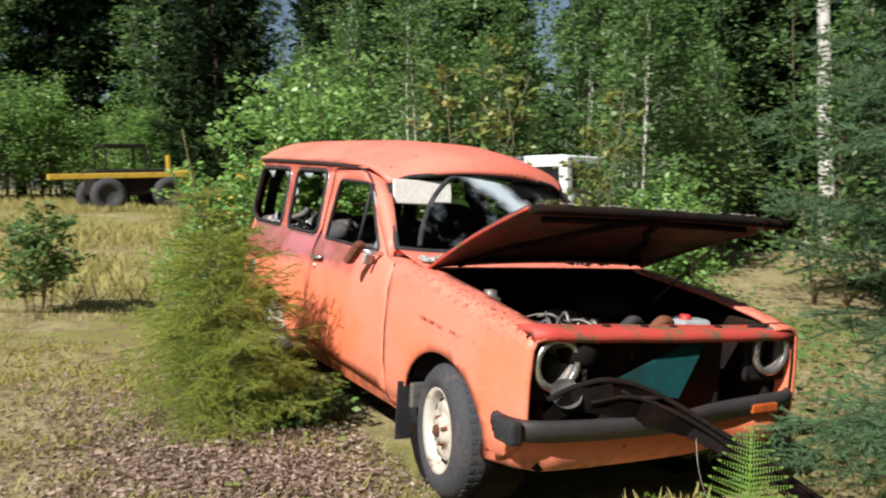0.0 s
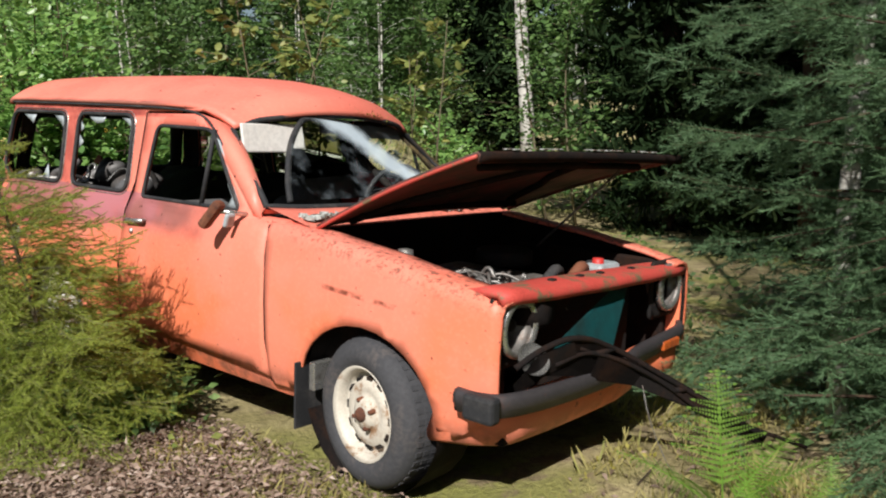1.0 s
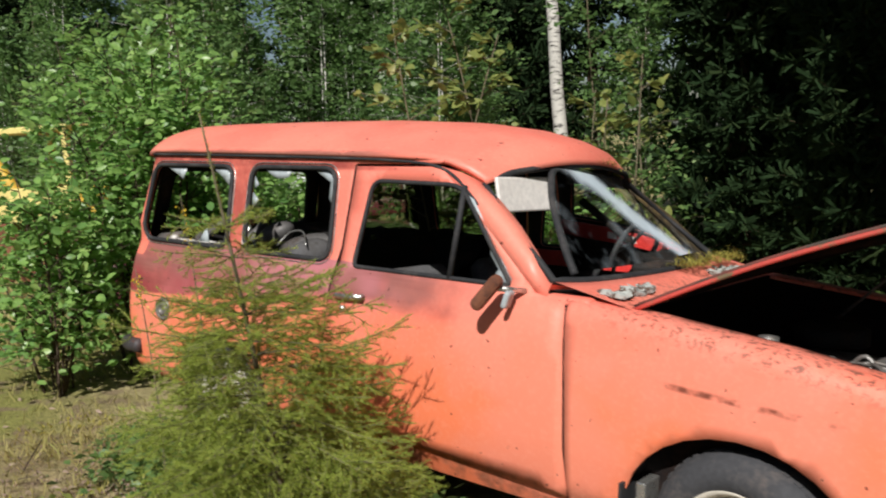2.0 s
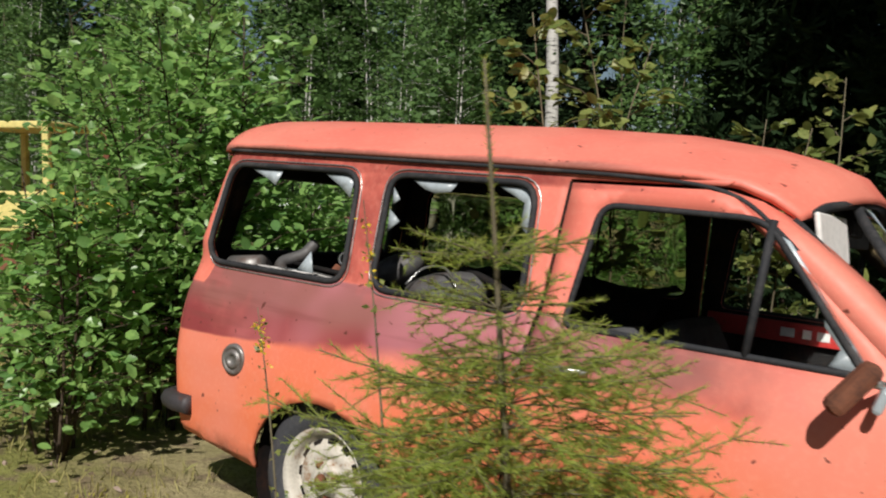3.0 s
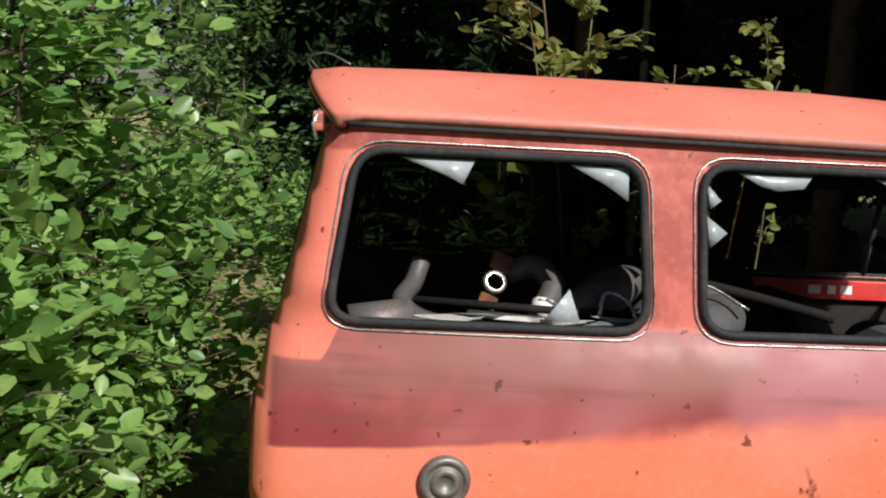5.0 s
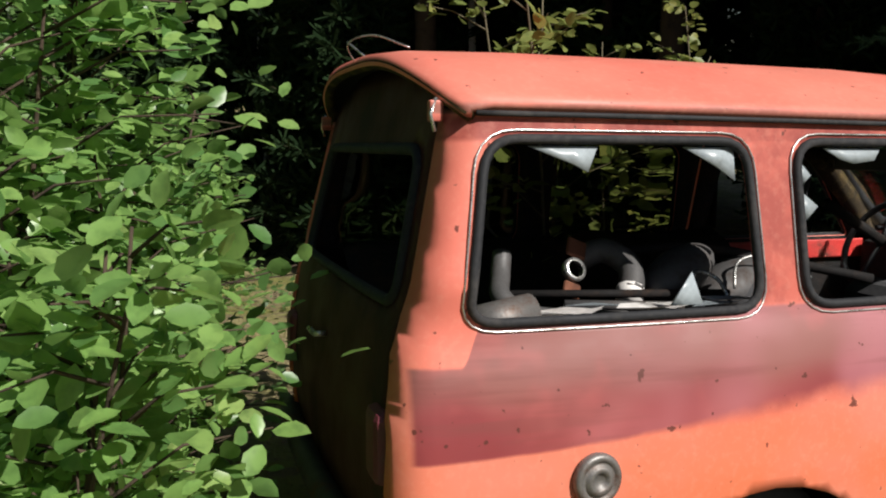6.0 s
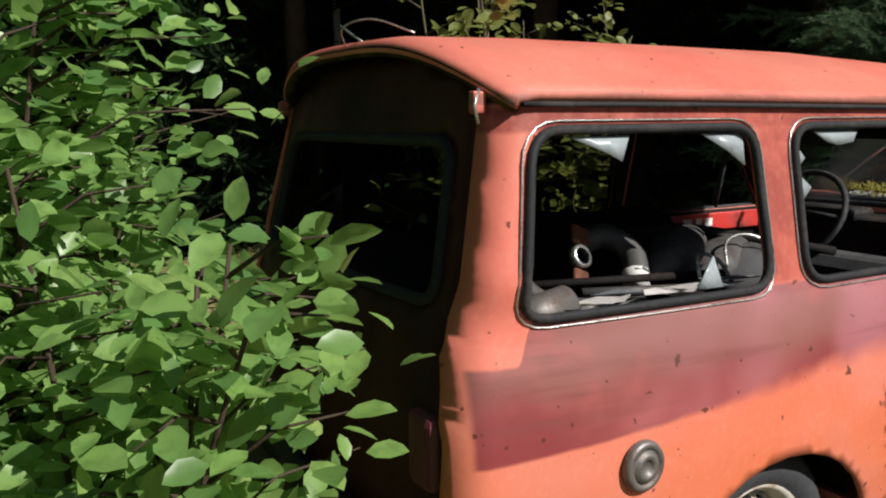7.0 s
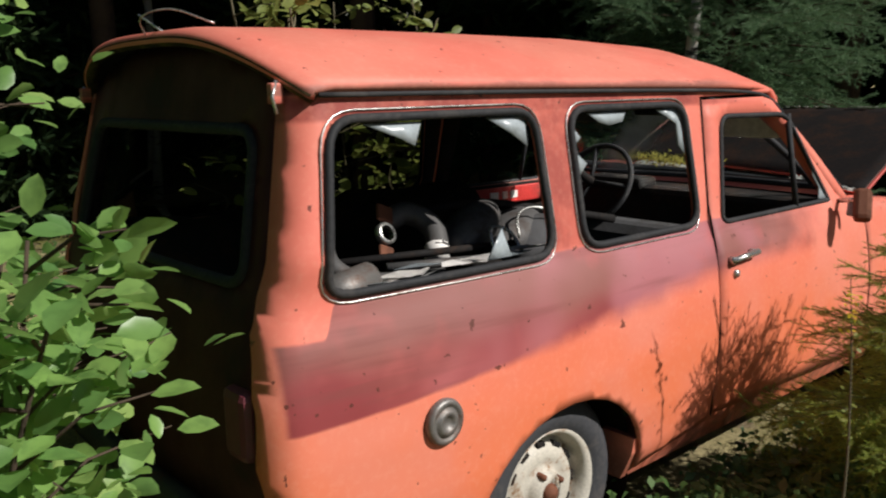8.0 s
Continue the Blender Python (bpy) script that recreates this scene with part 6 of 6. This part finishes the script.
# fern in front of the nose
def fern(x, y, turn, size, fronds):
    """Fronds: (turn, length, rise) each; every frond has paired pinnae cut into leaflets."""
    root = thing("fern", "bright green fern growing in front of the bumper", "fern", stand(x, y, turn, size), "ferns")
    for az, ln, rise in fronds:
        a = radians(az)
        d = Vector((math.cos(a), math.sin(a), 0))
        n = 14
        spine = [d * (ln * math.cos(rise) * t) + Vector((0, 0, ln * (math.sin(rise) * t - 0.22 * t * t))) for t in (i / n for i in range(n + 1))]
        base, way, nor, sz = [], [], [], []
        for i in range(3, n + 1):
            t = i / n
            along = (spine[i] - spine[i - 1]).normalized()
            sd = Vector((-d.y, d.x, 0))
            up = sd.cross(along)
            L = ln * 0.40 * (1.04 - t) ** 0.9 * min(1, (i - 1) / 4)
            for s in (-1, 1):
                w = (sd * s + along * 0.35 - Vector((0, 0, 0.10))).normalized()
                step = ln * 0.016
                m = max(2, int(L / step))
                for k in range(m):
                    c = spine[i] + w * L * k / m
                    for s2 in (-1, 1):
                        base.append(tuple(c))
                        way.append(tuple(w * 0.35 + along * s2))
                        nor.append(tuple(up))
                        sz.append(ln * 0.031 * (1.08 - 0.8 * k / m) * (1.2 - 0.6 * t) + 0.002)
                base.append(tuple(spine[i] + w * L * 0.9))
                way.append(tuple(w))
                nor.append(tuple(up))
                sz.append(ln * 0.03)
        v, f = leaves((KITE[0] * np.array([1, 0.85, 0.6]), KITE[1]), np.array(base), np.array(way), np.array(nor), np.array(sz))
        frond = pydata("frond", v, f, M["fern"], root)
        tubes("stalk", [(spine, [0.0035 * (1.1 - i / (n + 1)) for i in range(n + 1)])], M["fern"], frond, "", 5)
    return root


fern(1.13, -0.13, 0, 1.0, ((125, 0.60, 1.40), (-150, 0.46, 0.75), (-60, 0.44, 0.55), (20, 0.48, 0.80), (-105, 0.42, 0.9), (70, 0.45, 0.7)))
fern(1.32, -0.30, 40, 0.85, ((110, 0.40, 1.3), (-160, 0.40, 0.6), (-50, 0.40, 0.6), (30, 0.42, 0.7)))
fern(1.42, 0.05, 10, 0.8, ((100, 0.40, 1.3), (-140, 0.40, 0.6), (-30, 0.42, 0.6)))


# flowering weeds beside the car
def weed(x, y, h, seed):
    root = thing("goldenrod", "tall thin weed with small yellow flowers", "weed", stand(x, y), "flowering weeds")
    g = random.Random(seed)
    pts = smooth_path([(0, 0, -0.02), (0.02, 0, h * 0.4), (-0.02, 0.01, h * 0.75), (-0.07, 0.02, h)], 5)
    tubes("stem", [(pts, [0.004 * (1.2 - i / len(pts)) for i in range(len(pts))])], M["twig"], root, "", 5)
    for mat, name, n, lo, sz in ((M["flower"], "flower_head", 42, 0.84, 0.012), (M["leaf_yellow"], "leaves", 26, 0.45, 0.020)):
        b, w = [], []
        for k in range(n):
            t = lo + (0.99 - lo) * g.random()
            i = int(t * (len(pts) - 1))
            b.append(tuple(pts[i] + Vector((g.gauss(0, 0.008), g.gauss(0, 0.008), g.gauss(0, 0.01)))))
            w.append((g.gauss(0, 1), g.gauss(0, 1), g.gauss(0.2, 0.6)))
        gg = np.random.default_rng(seed)
        v, f = leaves(KITE, np.array(b), np.array(w), unit(gg.normal(0, 1, (n, 3))), gg.uniform(0.7, 1.2, n) * sz)
        tagged(pydata(name, v, f, mat, root), kind="stuff")


weed(-1.60, -1.22, 1.24, 3)
weed(-1.94, -1.22, 0.95, 4)


# ---- ground cover ----
def scatter(name, label, category, mat, n, place, shape, size, flat, seed, lift=0.0):
    g = np.random.default_rng(seed)
    xy = place(g, n)
    z = np.array([lie(x, y) for x, y in xy]) + lift * g.random(len(xy))
    base = np.column_stack([xy, z])
    m = len(base)
    if flat:
        way = g.normal(0, 1, (m, 3)) * np.array([1, 1, 0.25])
        nor = unit(g.normal(0, 0.7, (m, 3)) + np.array([0, 0, 1.0]))
    else:
        way = unit(g.normal(0, 0.45, (m, 3)) * np.array([1, 1, 0.3]) + np.array([0, 0, 0.9]))
        nor = unit(g.normal(0, 1, (m, 3)))
    v, f = leaves(shape, base, way, nor, size * g.uniform(0.3, 1.3, m))
    return tagged(pydata(name, v, f, mat), label, category, "", "stuff")


def out_of_car(xy):
    return xy[~((xy[:, 0] > -3.2) & (xy[:, 0] < 0.6) & (np.abs(xy[:, 1]) < 0.66))]


def patchy(g, n, x0, x1, y0, y1, sc, cut):
    xy = np.column_stack([g.uniform(x0, x1, n), g.uniform(y0, y1, n)])
    keep = np.array([noise.noise((x * sc, y * sc, 4.4)) > cut for x, y in xy])
    return out_of_car(xy[keep])


def litter_place(g, n):
    xy = np.column_stack([g.normal(-0.7, 0.75, n), g.normal(-1.35, 0.42, n)])
    return out_of_car(xy)


CURL = (np.array([(0, 0, 0), (0.45, 0.20, 0.16), (1.0, 0.03, -0.14), (0.5, -0.15, 0.10)]), np.array([(0, 1, 2, 3)]))
scatter("leaf_litter", "pale brown and pinkish fallen leaves on the earth", "leaf litter", M["litter"], 26000, litter_place, CURL, 0.036, True, 71, 0.035)
scatter("leaf_litter", "thin scatter of fallen brown leaves", "leaf litter", M["litter"], 8000, lambda g, n: patchy(g, n, -5, 4, -4.2, 4.5, 1.1, -0.05), CURL, 0.040, True, 72, 0.02)
BLADE = (np.array([(0, 0.03, 0), (0, -0.03, 0), (0.65, -0.016, 0.06), (1.0, 0.004, 0.2)]), np.array([(0, 1, 2, 3)]))
scatter("grass", "short dry yellow-green grass of the clearing", "grass", M["grass"], 52000, lambda g, n: patchy(g, n, -9, 4.5, -5.0, 4.0, 1.3, -0.12), BLADE, 0.075, False, 73)
scatter("grass", "long dry grass at the far side of the clearing", "grass", M["grass"], 40000, lambda g, n: patchy(g, n, -27, -5, -9, 4.5, 0.5, -0.2), BLADE, 0.22, False, 74)
scatter("moss", "yellow-green moss cushions round the wheels", "moss", M["moss_tuft"], 26000, lambda g, n: patchy(g, n, -2.5, 3.2, -3.2, 1.2, 2.3, 0.12), KITE, 0.022, False, 75)
scatter("undergrowth", "low green leafy undergrowth", "undergrowth", M["leaf"], 9000, lambda g, n: patchy(g, n, -7.0, 3.0, 0.9, 7.0, 0.9, -0.1), KITE, 0.07, True, 76, 0.22)
scatter("undergrowth", "low green weeds under the car side", "undergrowth", M["leaf"], 9000, lambda g, n: np.column_stack([g.uniform(-2.5, -0.95, n), g.normal(-0.98, 0.13, n)]), KITE, 0.045, True, 77, 0.22)
scatter("weeds", "small green seedlings among the fallen leaves", "weeds", M["leaf_yellow"], 2600, lambda g, n: patchy(g, n, -2.4, 2.2, -2.6, -0.5, 2.0, 0.10), KITE, 0.045, True, 78, 0.06)
scatter("grass", "dry grass tufts in front of the car nose", "grass", M["grass"], 9000, lambda g, n: patchy(g, n, 0.1, 2.6, -1.9, 1.4, 2.6, 0.0), BLADE, 0.085, False, 79)
scatter("twigs", "thin fallen twigs on the ground", "twigs", M["bark"], 700, lambda g, n: patchy(g, n, -3, 2.5, -3.0, 1.5, 1.0, -0.3), (np.array([(0, 0.02, 0), (0, -0.02, 0), (1.0, -0.012, 0.05), (1.0, 0.012, 0.05)]), np.array([(0, 1, 2, 3)])), 0.16, True, 80, 0.02)
scatter("grass", "thin yellow-green grass tufts among the fallen leaves", "grass", M["grass"], 16000, lambda g, n: patchy(g, n, -3.4, 1.6, -2.9, -0.6, 3.2, 0.10), BLADE, 0.07, False, 81)
scatter("moss", "patches of yellow-green moss on the earth beside the car", "moss", M["moss_tuft"], 15000, lambda g, n: patchy(g, n, -3.4, 1.8, -2.6, -0.55, 1.7, 0.16), KITE, 0.024, False, 82)
